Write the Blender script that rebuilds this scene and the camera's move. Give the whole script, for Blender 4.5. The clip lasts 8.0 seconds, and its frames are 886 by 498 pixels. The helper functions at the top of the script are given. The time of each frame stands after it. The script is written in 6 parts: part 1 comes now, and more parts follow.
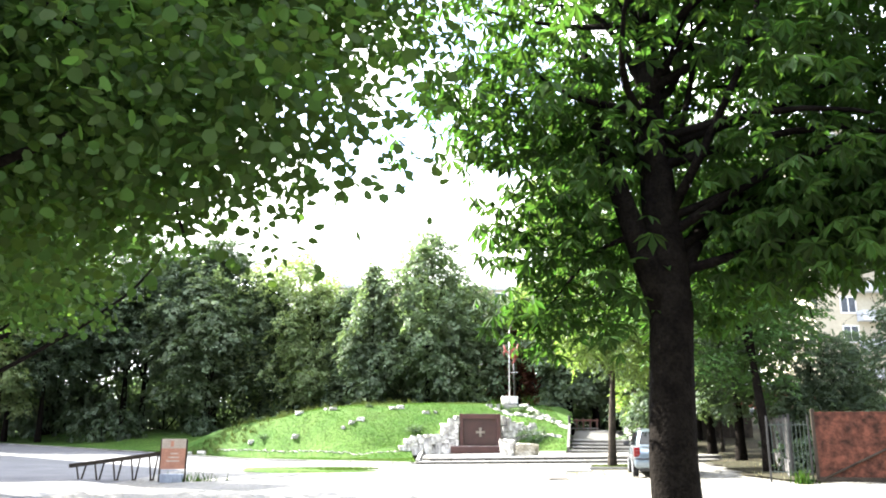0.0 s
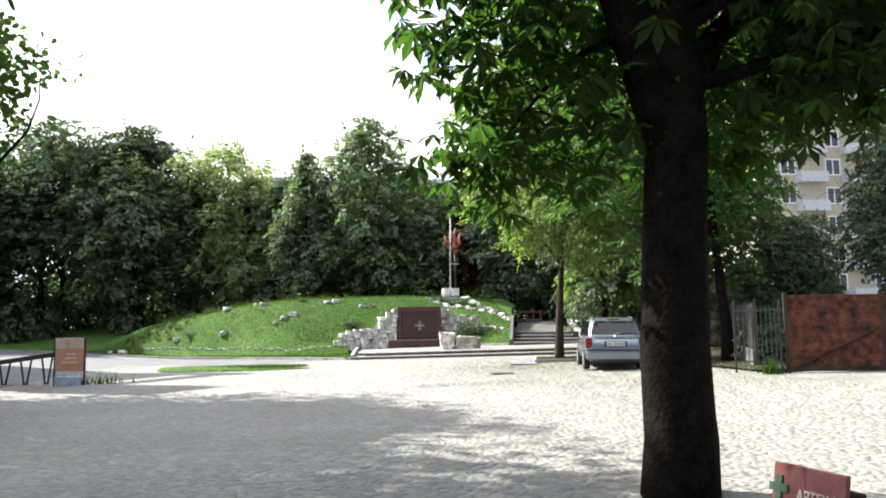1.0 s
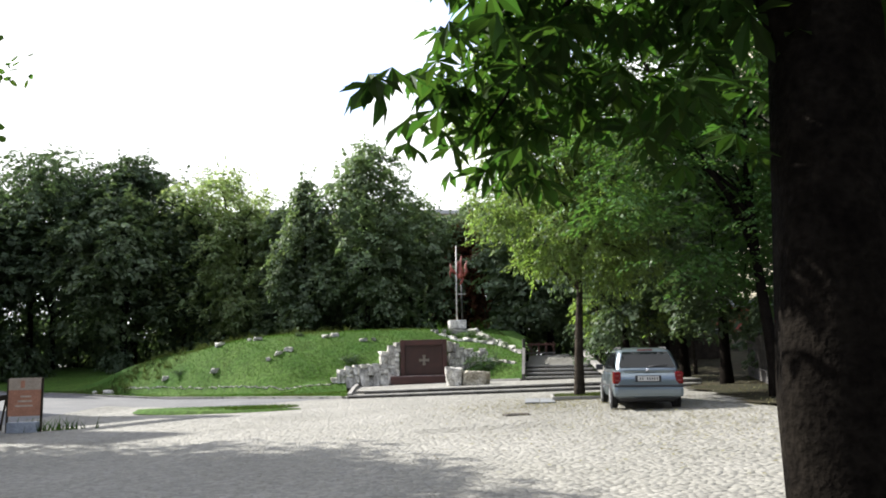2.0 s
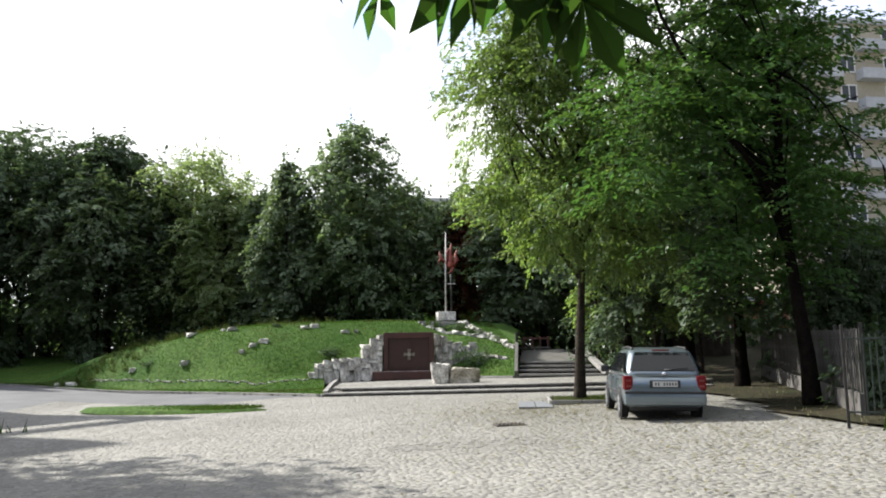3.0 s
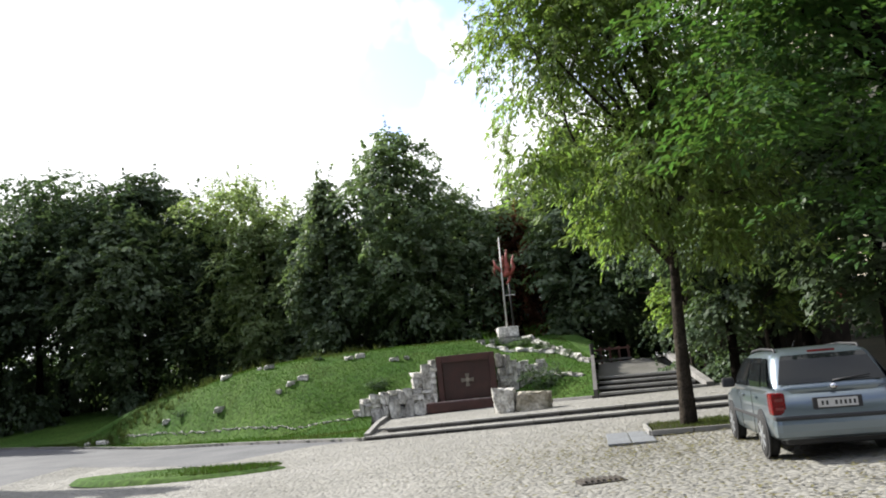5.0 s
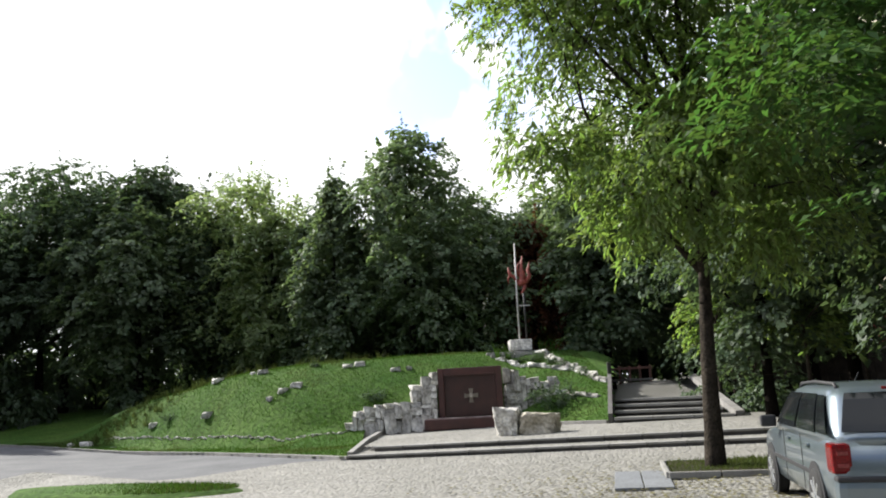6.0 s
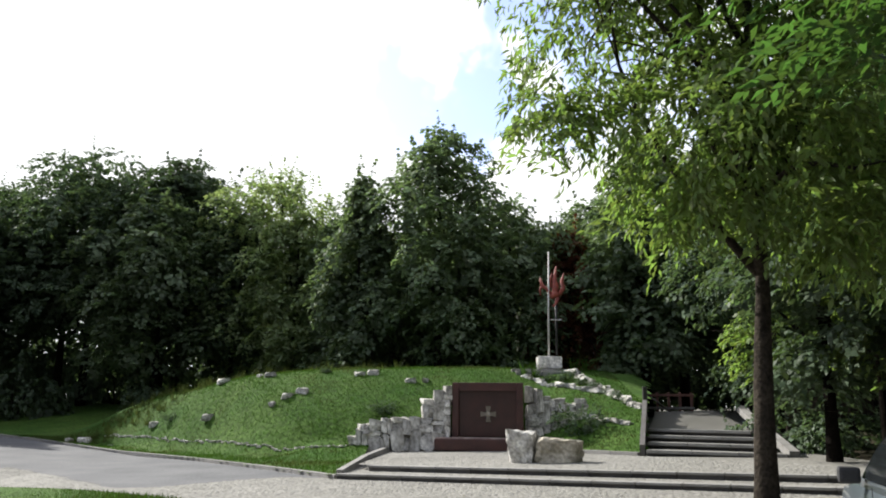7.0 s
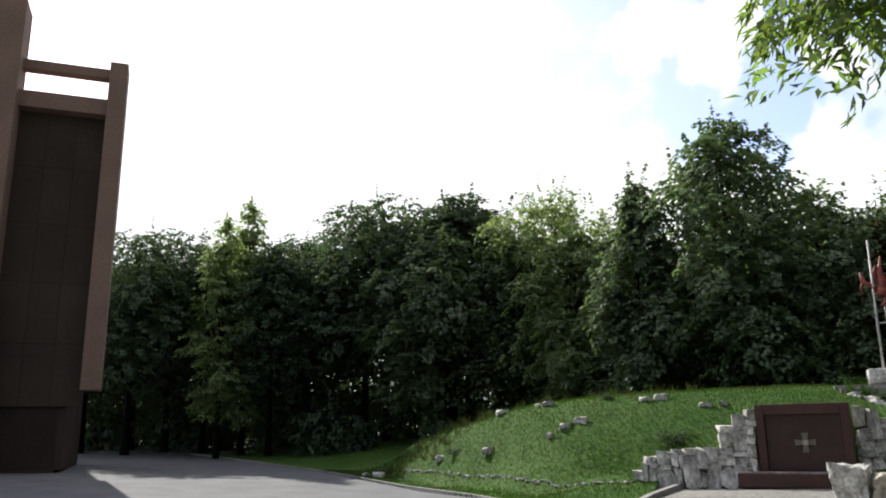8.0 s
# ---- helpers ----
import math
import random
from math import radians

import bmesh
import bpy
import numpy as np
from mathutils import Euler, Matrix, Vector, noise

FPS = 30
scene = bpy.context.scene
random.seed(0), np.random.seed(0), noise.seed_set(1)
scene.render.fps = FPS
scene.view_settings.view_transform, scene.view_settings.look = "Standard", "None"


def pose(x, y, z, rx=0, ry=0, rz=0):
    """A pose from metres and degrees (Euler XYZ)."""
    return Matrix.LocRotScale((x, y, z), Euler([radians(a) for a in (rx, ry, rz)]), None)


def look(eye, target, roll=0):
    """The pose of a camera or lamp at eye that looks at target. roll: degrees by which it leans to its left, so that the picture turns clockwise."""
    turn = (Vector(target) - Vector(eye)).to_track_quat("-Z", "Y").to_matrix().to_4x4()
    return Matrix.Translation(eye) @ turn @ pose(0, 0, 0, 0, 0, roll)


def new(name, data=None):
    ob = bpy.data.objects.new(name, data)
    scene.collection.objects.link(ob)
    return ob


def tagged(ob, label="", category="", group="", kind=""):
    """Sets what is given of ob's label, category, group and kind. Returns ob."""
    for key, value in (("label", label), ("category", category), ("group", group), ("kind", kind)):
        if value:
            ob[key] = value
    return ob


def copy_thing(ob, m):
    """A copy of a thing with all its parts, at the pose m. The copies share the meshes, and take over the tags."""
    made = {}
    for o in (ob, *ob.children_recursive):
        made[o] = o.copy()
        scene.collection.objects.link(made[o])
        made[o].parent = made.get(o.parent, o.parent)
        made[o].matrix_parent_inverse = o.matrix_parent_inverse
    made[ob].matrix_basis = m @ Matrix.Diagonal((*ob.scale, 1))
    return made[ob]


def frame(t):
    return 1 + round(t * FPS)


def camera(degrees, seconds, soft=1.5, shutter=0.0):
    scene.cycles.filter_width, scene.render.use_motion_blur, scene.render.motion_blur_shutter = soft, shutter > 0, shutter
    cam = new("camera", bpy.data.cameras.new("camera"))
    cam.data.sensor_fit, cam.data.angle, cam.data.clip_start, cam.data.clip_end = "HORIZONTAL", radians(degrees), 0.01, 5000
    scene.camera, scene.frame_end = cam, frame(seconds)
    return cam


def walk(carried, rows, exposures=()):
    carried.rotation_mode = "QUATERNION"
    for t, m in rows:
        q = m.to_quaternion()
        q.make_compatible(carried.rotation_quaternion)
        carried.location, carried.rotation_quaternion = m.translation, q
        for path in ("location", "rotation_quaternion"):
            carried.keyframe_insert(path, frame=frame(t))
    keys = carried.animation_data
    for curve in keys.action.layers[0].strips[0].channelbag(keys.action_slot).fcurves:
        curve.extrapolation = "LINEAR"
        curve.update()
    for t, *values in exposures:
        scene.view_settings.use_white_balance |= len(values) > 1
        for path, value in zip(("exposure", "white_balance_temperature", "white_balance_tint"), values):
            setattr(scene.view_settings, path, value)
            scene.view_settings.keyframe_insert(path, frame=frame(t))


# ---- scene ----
import itertools

cam = camera(59.7, 8.0, soft=1.9)
# the site slopes down gently to the west
SLOPE = 0.026
LEVEL = pose(0, 0, 0, 0, -math.degrees(math.atan(SLOPE)), 0)
PATH = [
    (0, (-0.588, 0.62, 1.573), (-0.433, 2.562, 2.027), -1.4),
    (0.5, (-0.322, 2.115, 1.564), (-0.086, 4.08, 1.851), -2.4),
    (1, (-0.034, 3.692, 1.487), (0.265, 5.661, 1.675), -2.3),
    (1.5, (0.228, 5.045, 1.473), (0.526, 7.007, 1.725), -3.2),
    (1.7, (0.315, 5.583, 1.44), (0.604, 7.542, 1.717), -3.1),
    (2.8, (0.932, 8.625, 1.532), (1.225, 10.585, 1.8), -2.4),
    (3, (1.06, 9.149, 1.597), (1.362, 11.11, 1.85), -2.3),
    (3.5, (1.344, 10.407, 1.629), (1.649, 12.371, 1.854), -2.3),
    (4, (1.591, 11.693, 1.657), (1.846, 13.665, 1.874), -3.2),
    (4.5, (1.808, 12.796, 1.638), (1.992, 14.767, 1.919), -4.0),
    (5, (2.123, 14.001, 1.658), (2.272, 15.97, 1.977), -7.1),
    (5.2, (2.207, 14.385, 1.663), (2.348, 16.35, 2.01), -6.4),
    (6.3, (3.312, 17.223, 1.731), (3.387, 19.191, 2.081), -4.3),
    (6.5, (3.473, 17.707, 1.728), (3.547, 19.675, 2.077), -3.9),
    (7, (3.841, 19.01, 1.664), (3.806, 20.971, 2.06), -1.0),
    (7.5, (4.194, 20.349, 1.576), (3.803, 22.256, 2.035), -0.8),
    (8, (4.366, 21.6, 1.679), (3.609, 23.386, 2.167), -2.2),
]
walk(cam, [(t, LEVEL @ look(eye, target, roll)) for t, eye, target, roll in PATH],
     [(0.0, 3.6), (0.5, 2.85), (1.0, 2.28), (1.5, 1.98), (3.0, 1.48), (5.0, 1.42), (7.0, 1.18), (8.0, 0.96)])

# ---- world, sun ----
SUN_AZ, SUN_EL = (-0.786, 0.618), 36.0
world = bpy.data.worlds.new("sky")
scene.world = world
world.use_nodes = True
wn, wl = world.node_tree.nodes, world.node_tree.links
wn.clear()
w_out, w_bg = wn.new("ShaderNodeOutputWorld"), wn.new("ShaderNodeBackground")
w_sky = wn.new("ShaderNodeTexSky")
w_sky.sky_type, w_sky.sun_disc = "NISHITA", False
w_sky.sun_elevation, w_sky.sun_rotation = radians(SUN_EL), math.atan2(SUN_AZ[0], SUN_AZ[1])
w_sky.air_density, w_sky.dust_density = 1.0, 1.5
w_co, w_map, w_noise = wn.new("ShaderNodeTexCoord"), wn.new("ShaderNodeMapping"), wn.new("ShaderNodeTexNoise")
w_map.inputs["Location"].default_value = (0.35, 0.0, 0.2)
w_map.inputs["Scale"].default_value = (1.0, 1.0, 2.2)
w_noise.inputs["Scale"].default_value, w_noise.inputs["Detail"].default_value = 2.3, 5.0
w_ramp = wn.new("ShaderNodeValToRGB")
w_ramp.color_ramp.elements[0].position, w_ramp.color_ramp.elements[1].position = 0.40, 0.55
w_dim, w_mix = wn.new("ShaderNodeMix"), wn.new("ShaderNodeMix")
w_dim.data_type = w_mix.data_type = "RGBA"
w_dim.blend_type, w_dim.inputs[0].default_value = "MULTIPLY", 1.0
w_dim.inputs[7].default_value = (0.92, 0.9, 1.12, 1)
w_mix.inputs[7].default_value = (4.8, 4.85, 4.95, 1)  # sunlit cloud
wl.new(w_co.outputs["Generated"], w_map.inputs["Vector"])
wl.new(w_map.outputs["Vector"], w_noise.inputs["Vector"])
wl.new(w_noise.outputs["Fac"], w_ramp.inputs["Fac"])
wl.new(w_sky.outputs["Color"], w_dim.inputs[6])
# a bright cloud bank ahead, with a few torn blue gaps: (azimuth, elevation, radius in degrees, depth)
w_warp, w_far = wn.new("ShaderNodeVectorMath"), wn.new("ShaderNodeTexNoise")
w_far.inputs["Scale"].default_value, w_far.inputs["Detail"].default_value = 7.0, 4.0
w_warp.operation = "MULTIPLY_ADD"
w_warp.inputs[1].default_value = (0.2, 0.2, 0.2)
w_off = wn.new("ShaderNodeVectorMath")
w_off.inputs[1].default_value = (-0.1, -0.1, -0.1)
wl.new(w_co.outputs["Generated"], w_far.inputs["Vector"])
wl.new(w_co.outputs["Generated"], w_off.inputs[0])
wl.new(w_far.outputs["Color"], w_warp.inputs[0])
wl.new(w_off.outputs["Vector"], w_warp.inputs[2])


def sky_cap(az, el, inner, outer, strength):
    """1 within a cap of the sky, softly 0 outside it."""
    a, e = radians(az), radians(el)
    dot, ease = wn.new("ShaderNodeVectorMath"), wn.new("ShaderNodeMapRange")
    dot.operation, ease.interpolation_type = "DOT_PRODUCT", "SMOOTHSTEP"
    dot.inputs[1].default_value = (math.sin(a) * math.cos(e), math.cos(a) * math.cos(e), math.sin(e))
    ease.inputs["From Min"].default_value, ease.inputs["From Max"].default_value = math.cos(radians(outer)), math.cos(radians(inner))
    ease.inputs["To Max"].default_value = strength
    wl.new(w_warp.outputs["Vector"], dot.inputs[0])
    wl.new(dot.outputs["Value"], ease.inputs["Value"])
    return ease.outputs["Result"]


def sky_math(kind, a, b):
    node = wn.new("ShaderNodeMath")
    node.operation = kind
    for i, v in enumerate((a, b)):
        if isinstance(v, float):
            node.inputs[i].default_value = v
        else:
            wl.new(v, node.inputs[i])
    return node.outputs[0]


w_cloud = sky_math("MAXIMUM", w_ramp.outputs["Color"], sky_cap(-8, 20, 34, 48, 1.0))
for az, el, inner, outer, strength in ((-5, 24, 2.0, 8.0, 0.68), (0, 28, 1.0, 8.0, 0.5), (12, 26, 3.0, 10.0, 0.5)):
    w_cloud = sky_math("MULTIPLY", w_cloud, sky_math("SUBTRACT", 1.0, sky_cap(az, el, inner, outer, strength)))
wl.new(w_cloud, w_mix.inputs[0])
wl.new(w_dim.outputs[2], w_mix.inputs[6])
# clouds and haze shine most towards the sun and fall off away from it
w_dot, w_fall, w_shine = wn.new("ShaderNodeVectorMath"), wn.new("ShaderNodeMapRange"), wn.new("ShaderNodeMix")
w_dot.operation = "DOT_PRODUCT"
w_dot.inputs[1].default_value = (SUN_AZ[0] * math.cos(radians(SUN_EL)), SUN_AZ[1] * math.cos(radians(SUN_EL)), math.sin(radians(SUN_EL)))
w_fall.inputs["From Min"].default_value, w_fall.inputs["From Max"].default_value = -0.5, 0.3
w_fall.inputs["To Min"].default_value, w_fall.inputs["To Max"].default_value = 0.3, 1.04
w_shine.data_type, w_shine.blend_type = "RGBA", "MULTIPLY"
w_shine.inputs[0].default_value = 1.0
wl.new(w_co.outputs["Generated"], w_dot.inputs[0])
wl.new(w_dot.outputs["Value"], w_fall.inputs["Value"])
wl.new(w_fall.outputs["Result"], w_shine.inputs[7])
wl.new(w_mix.outputs[2], w_shine.inputs[6])
wl.new(w_shine.outputs[2], w_bg.inputs["Color"])
wl.new(w_bg.outputs["Background"], w_out.inputs["Surface"])
w_bg.inputs["Strength"].default_value = 0.125

sun = new("sun", bpy.data.lights.new("sun", "SUN"))
sun.data.energy, sun.data.angle, sun.data.color = 3.9, radians(0.6), (1.0, 0.965, 0.895)
_c, _s = math.cos(radians(SUN_EL)), math.sin(radians(SUN_EL))
sun.matrix_world = look((SUN_AZ[0] * _c * 60, SUN_AZ[1] * _c * 60, _s * 60), (0, 0, 0))


# ---- materials ----
def material(name, color, color_b=None, rough=0.8, metal=0.0, scale=4.0, fine=40.0, bump=0.2, per="", spread=0.25, spec=0.5, coat=0.0):
    """A surface with stains at one scale and grain at another; per: vary by 'object' or 'island'."""
    m = bpy.data.materials.new(name)
    m.use_nodes = True
    n, l = m.node_tree.nodes, m.node_tree.links
    p = n["Principled BSDF"]
    p.inputs["Roughness"].default_value, p.inputs["Metallic"].default_value = rough, metal
    p.inputs["Specular IOR Level"].default_value, p.inputs["Coat Weight"].default_value = spec, coat
    co = n.new("ShaderNodeTexCoord")
    big, small = n.new("ShaderNodeTexNoise"), n.new("ShaderNodeTexNoise")
    big.inputs["Scale"].default_value, big.inputs["Detail"].default_value = scale, 4
    small.inputs["Scale"].default_value, small.inputs["Detail"].default_value = fine, 3
    l.new(co.outputs["Object"], big.inputs["Vector"]), l.new(co.outputs["Object"], small.inputs["Vector"])
    ramp = n.new("ShaderNodeValToRGB")
    b = color_b or tuple(c * 0.6 for c in color)
    ramp.color_ramp.elements[0].position, ramp.color_ramp.elements[1].position = 0.32, 0.68
    ramp.color_ramp.elements[0].color, ramp.color_ramp.elements[1].color = (*b, 1), (*color, 1)
    l.new(big.outputs["Fac"], ramp.inputs["Fac"])
    grain = n.new("ShaderNodeMapRange")
    grain.inputs["From Min"].default_value, grain.inputs["From Max"].default_value = 0.3, 0.7
    grain.inputs["To Min"].default_value, grain.inputs["To Max"].default_value = 1 - spread, 1 + spread
    l.new(small.outputs["Fac"], grain.inputs["Value"])
    value = n.new("ShaderNodeHueSaturation")
    l.new(ramp.outputs["Color"], value.inputs["Color"])
    last = grain.outputs["Result"]
    if per:
        src = n.new("ShaderNodeObjectInfo").outputs["Random"] if per == "object" else n.new("ShaderNodeNewGeometry").outputs["Random Per Island"]
        r = n.new("ShaderNodeMapRange")
        r.inputs["To Min"].default_value, r.inputs["To Max"].default_value = 1 - spread * 1.3, 1 + spread * 1.3
        l.new(src, r.inputs["Value"])
        mul = n.new("ShaderNodeMath")
        mul.operation = "MULTIPLY"
        l.new(last, mul.inputs[0]), l.new(r.outputs["Result"], mul.inputs[1])
        last = mul.outputs[0]
    l.new(last, value.inputs["Value"])
    l.new(value.outputs["Color"], p.inputs["Base Color"])
    if bump:
        bn = n.new("ShaderNodeBump")
        bn.inputs["Strength"].default_value, bn.inputs["Distance"].default_value = bump, 0.02
        l.new(small.outputs["Fac"], bn.inputs["Height"])
        l.new(bn.outputs["Normal"], p.inputs["Normal"])
    return m


def leaf_material(name, color, through_color, spread=0.35, thin=0.45, gloss_share=0.022):
    """Leaves: a soft reflecting side and light that comes through; colour varies leaf by leaf and tree by tree."""
    m = bpy.data.materials.new(name)
    m.use_nodes = True
    n, l = m.node_tree.nodes, m.node_tree.links
    n.remove(n["Principled BSDF"])
    out = n["Material Output"]
    geo, info = n.new("ShaderNodeNewGeometry"), n.new("ShaderNodeObjectInfo")
    r, r2, mul = n.new("ShaderNodeMapRange"), n.new("ShaderNodeMapRange"), n.new("ShaderNodeMath")
    r.inputs["To Min"].default_value, r.inputs["To Max"].default_value = 1 - spread, 1 + spread
    r2.inputs["To Min"].default_value, r2.inputs["To Max"].default_value = 0.85, 1.15
    mul.operation = "MULTIPLY"
    l.new(geo.outputs["Random Per Island"], r.inputs["Value"]), l.new(info.outputs["Random"], r2.inputs["Value"])
    l.new(r.outputs["Result"], mul.inputs[0]), l.new(r2.outputs["Result"], mul.inputs[1])
    hue = n.new("ShaderNodeMapRange")
    hue.inputs["To Min"].default_value, hue.inputs["To Max"].default_value = 0.485, 0.515
    l.new(geo.outputs["Random Per Island"], hue.inputs["Value"])
    shaders = []
    for c, kind in ((color, "ShaderNodeBsdfDiffuse"), (through_color, "ShaderNodeBsdfTranslucent")):
        h, s = n.new("ShaderNodeHueSaturation"), n.new(kind)
        h.inputs["Color"].default_value = (*c, 1)
        l.new(mul.outputs[0], h.inputs["Value"]), l.new(hue.outputs["Result"], h.inputs["Hue"])
        l.new(h.outputs["Color"], s.inputs["Color"])
        shaders.append(s)
    gloss = n.new("ShaderNodeBsdfGlossy")
    gloss.inputs["Roughness"].default_value = 0.45
    gloss.inputs["Color"].default_value = (0.8, 0.85, 0.8, 1)
    a, b = n.new("ShaderNodeMixShader"), n.new("ShaderNodeMixShader")
    a.inputs[0].default_value, b.inputs[0].default_value = thin, gloss_share
    l.new(shaders[0].outputs[0], a.inputs[1]), l.new(shaders[1].outputs[0], a.inputs[2])
    l.new(a.outputs[0], b.inputs[1]), l.new(gloss.outputs[0], b.inputs[2])
    l.new(b.outputs[0], out.inputs["Surface"])
    return m


M_SAND = material("bedding_sand", (0.2, 0.195, 0.176), (0.155, 0.15, 0.132), 0.95, scale=0.5, fine=14, bump=0.5, spread=0.4, spec=0.25)
M_SETT = material("granite_sett", (0.222, 0.2165, 0.196), (0.178, 0.174, 0.155), 0.85, scale=0.3, fine=30, bump=0.3, per="island", spread=0.11, spec=0.2)
M_SETT_ONE = material("granite_sett_single", (0.222, 0.2165, 0.196), (0.178, 0.174, 0.155), 0.85, scale=0.3, fine=30, bump=0.3, per="object", spread=0.11, spec=0.2)
M_LAWN = material("lawn_soil_and_grass", (0.056, 0.1, 0.02), (0.032, 0.076, 0.012), 0.95, scale=0.45, fine=7, bump=0.8, spread=0.45, spec=0.1)
M_BLADE = leaf_material("grass_blade", (0.033, 0.074, 0.011), (0.046, 0.098, 0.011), 0.28, 0.4, gloss_share=0.006)
M_BLADE_DRY = leaf_material("yellowing_grass_blade", (0.058, 0.078, 0.022), (0.065, 0.085, 0.02), 0.3, 0.4, gloss_share=0.006)
M_DRY = leaf_material("dry_weed", (0.154, 0.14, 0.07), (0.154, 0.14, 0.07), 0.4, 0.3)
M_WOODFLOOR = material("woodland_floor", (0.042, 0.034, 0.022), (0.022, 0.024, 0.012), 0.95, scale=0.8, fine=8, bump=0.6, spread=0.5, spec=0.1)
M_KERB = material("concrete_kerb", (0.273, 0.2665, 0.247), (0.1755, 0.169, 0.156), 0.9, scale=1.2, fine=30, bump=0.3, per="object", spread=0.09)
# dark stone; on the step risers this colour stands for their shade
M_SLATE_SHADE = material("dark_stone_and_riser_shade", (0.10, 0.095, 0.09), (0.06, 0.055, 0.05), 0.8, scale=2, fine=25, bump=0.4, per="object")
M_ROCK = material("limestone", (0.56, 0.545, 0.5), (0.22, 0.207, 0.184), 0.9, scale=3.6, fine=14, bump=1.0, per="object", spread=0.34)
M_ROCK_TAN = material("sandstone_boulder", (0.5, 0.46, 0.38), (0.28, 0.25, 0.19), 0.9, scale=1.4, fine=12, bump=0.9, spread=0.3)
M_PLAQUE = material("red_granite", (0.05, 0.017, 0.014), (0.03, 0.01, 0.009), 0.35, scale=3, fine=60, bump=0.08, spread=0.35)
M_PLAQUE_FRAME = material("red_granite_frame", (0.068, 0.022, 0.018), (0.04, 0.014, 0.012), 0.4, scale=3, fine=60, bump=0.1, spread=0.3)
M_LEDGE = material("pale_granite_top", (0.3, 0.25, 0.23), (0.12, 0.06, 0.055), 0.7, scale=2.5, fine=20, bump=0.3, spread=0.3)
M_CROSS = material("pale_metal_cross", (0.36, 0.32, 0.256), (0.256, 0.224, 0.176), 0.5, scale=6, fine=40, bump=0.2)
M_POLE = material("white_painted_steel", (0.576, 0.56, 0.536), (0.4, 0.368, 0.336), 0.5, scale=3, fine=30, bump=0.05)
M_RED_METAL = material("red_brown_metal", (0.34, 0.075, 0.05), (0.15, 0.035, 0.03), 0.6, scale=6, fine=30, bump=0.2)
M_BARK = material("grey_brown_bark", (0.045, 0.0369, 0.0279), (0.0198, 0.0162, 0.0126), 0.95, scale=5, fine=22, bump=1.0, spread=0.45, spec=0.1)
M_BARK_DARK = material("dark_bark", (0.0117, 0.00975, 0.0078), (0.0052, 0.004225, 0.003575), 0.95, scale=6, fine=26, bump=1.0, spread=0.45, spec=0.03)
M_IRON = material("black_painted_iron", (0.03, 0.028, 0.026), (0.015, 0.014, 0.013), 0.5, scale=8, fine=40, bump=0.1)
M_WOOD_DARK = material("dark_stained_wood", (0.05, 0.04, 0.03), (0.025, 0.02, 0.016), 0.8, scale=3, fine=40, bump=0.5, spec=0.1)
M_PICKET = material("weathered_grey_picket", (0.08, 0.074, 0.066), (0.035, 0.032, 0.029), 0.85, scale=5, fine=40, bump=0.4, per="object")
# rust whose strong dark blotches also paint dappled leaf shadows
M_RUST_DAPPLED = material("rusted_sheet_with_leaf_shade", (0.10, 0.038, 0.025), (0.025, 0.013, 0.010), 0.9, scale=4.5, fine=14, bump=0.6, per="object", spread=0.3, spec=0.1)
M_MORTAR = material("old_mortar", (0.24, 0.19, 0.15), (0.15, 0.11, 0.085), 0.95, scale=2, fine=30, bump=0.5)
M_BOARD = material("faded_orange_board", (0.416, 0.2, 0.128), (0.336, 0.152, 0.096), 0.7, scale=3, fine=30, bump=0.1)
M_BOARD_TOP = material("faded_beige_board", (0.4, 0.336, 0.272), (0.32, 0.264, 0.208), 0.7, scale=3, fine=30, bump=0.1)
M_BLUE_GREY = material("blue_grey_paint", (0.32, 0.36, 0.42), (0.22, 0.25, 0.30), 0.6, scale=3, fine=30)
M_SIGN_RED = material("dark_red_sign", (0.16, 0.03, 0.022), (0.11, 0.024, 0.018), 0.5, scale=3, fine=20, bump=0.05)
M_SIGN_GREEN = material("dark_green_paint", (0.02, 0.07, 0.03), (0.015, 0.045, 0.02), 0.5, scale=5, fine=20)
M_FENCE_GREEN = material("dull_green_iron", (0.04, 0.055, 0.045), (0.025, 0.034, 0.028), 0.6, scale=5, fine=20)
M_SIGN_WHITE = material("cream_lettering", (0.5, 0.42, 0.34), (0.4, 0.33, 0.27), 0.6, scale=5, fine=20)
M_CAR = material("metallic_blue_grey_paint", (0.19, 0.232, 0.258), (0.17, 0.21, 0.236), 0.3, 0.6, scale=1, fine=200, bump=0.0, spread=0.06, coat=0.8)
M_CAR_DARK = material("black_plastic_and_recess_shade", (0.025, 0.025, 0.027), (0.018, 0.018, 0.02), 0.6, scale=6, fine=60, bump=0.1)
M_CAR_GLASS = material("dark_tinted_glass", (0.012, 0.014, 0.015), (0.01, 0.012, 0.013), 0.05, scale=2, fine=10, bump=0.0, spread=0.05, spec=0.35)
M_TAIL = material("red_lamp_glass", (0.16, 0.002, 0.004), (0.1, 0.002, 0.003), 0.2, scale=20, fine=60, bump=0.1, spec=0.25, coat=0.15)
M_TAIL_LIGHT = material("clear_lamp_glass", (0.2, 0.03, 0.03), (0.14, 0.02, 0.02), 0.15, scale=20, fine=60, bump=0.1)
M_RUBBER = material("tyre_rubber", (0.018, 0.018, 0.018), (0.012, 0.012, 0.012), 0.9, scale=9, fine=50)
M_RIM = material("silver_rim", (0.55, 0.56, 0.57), (0.4, 0.41, 0.42), 0.35, 0.8, scale=9, fine=60, bump=0.05)
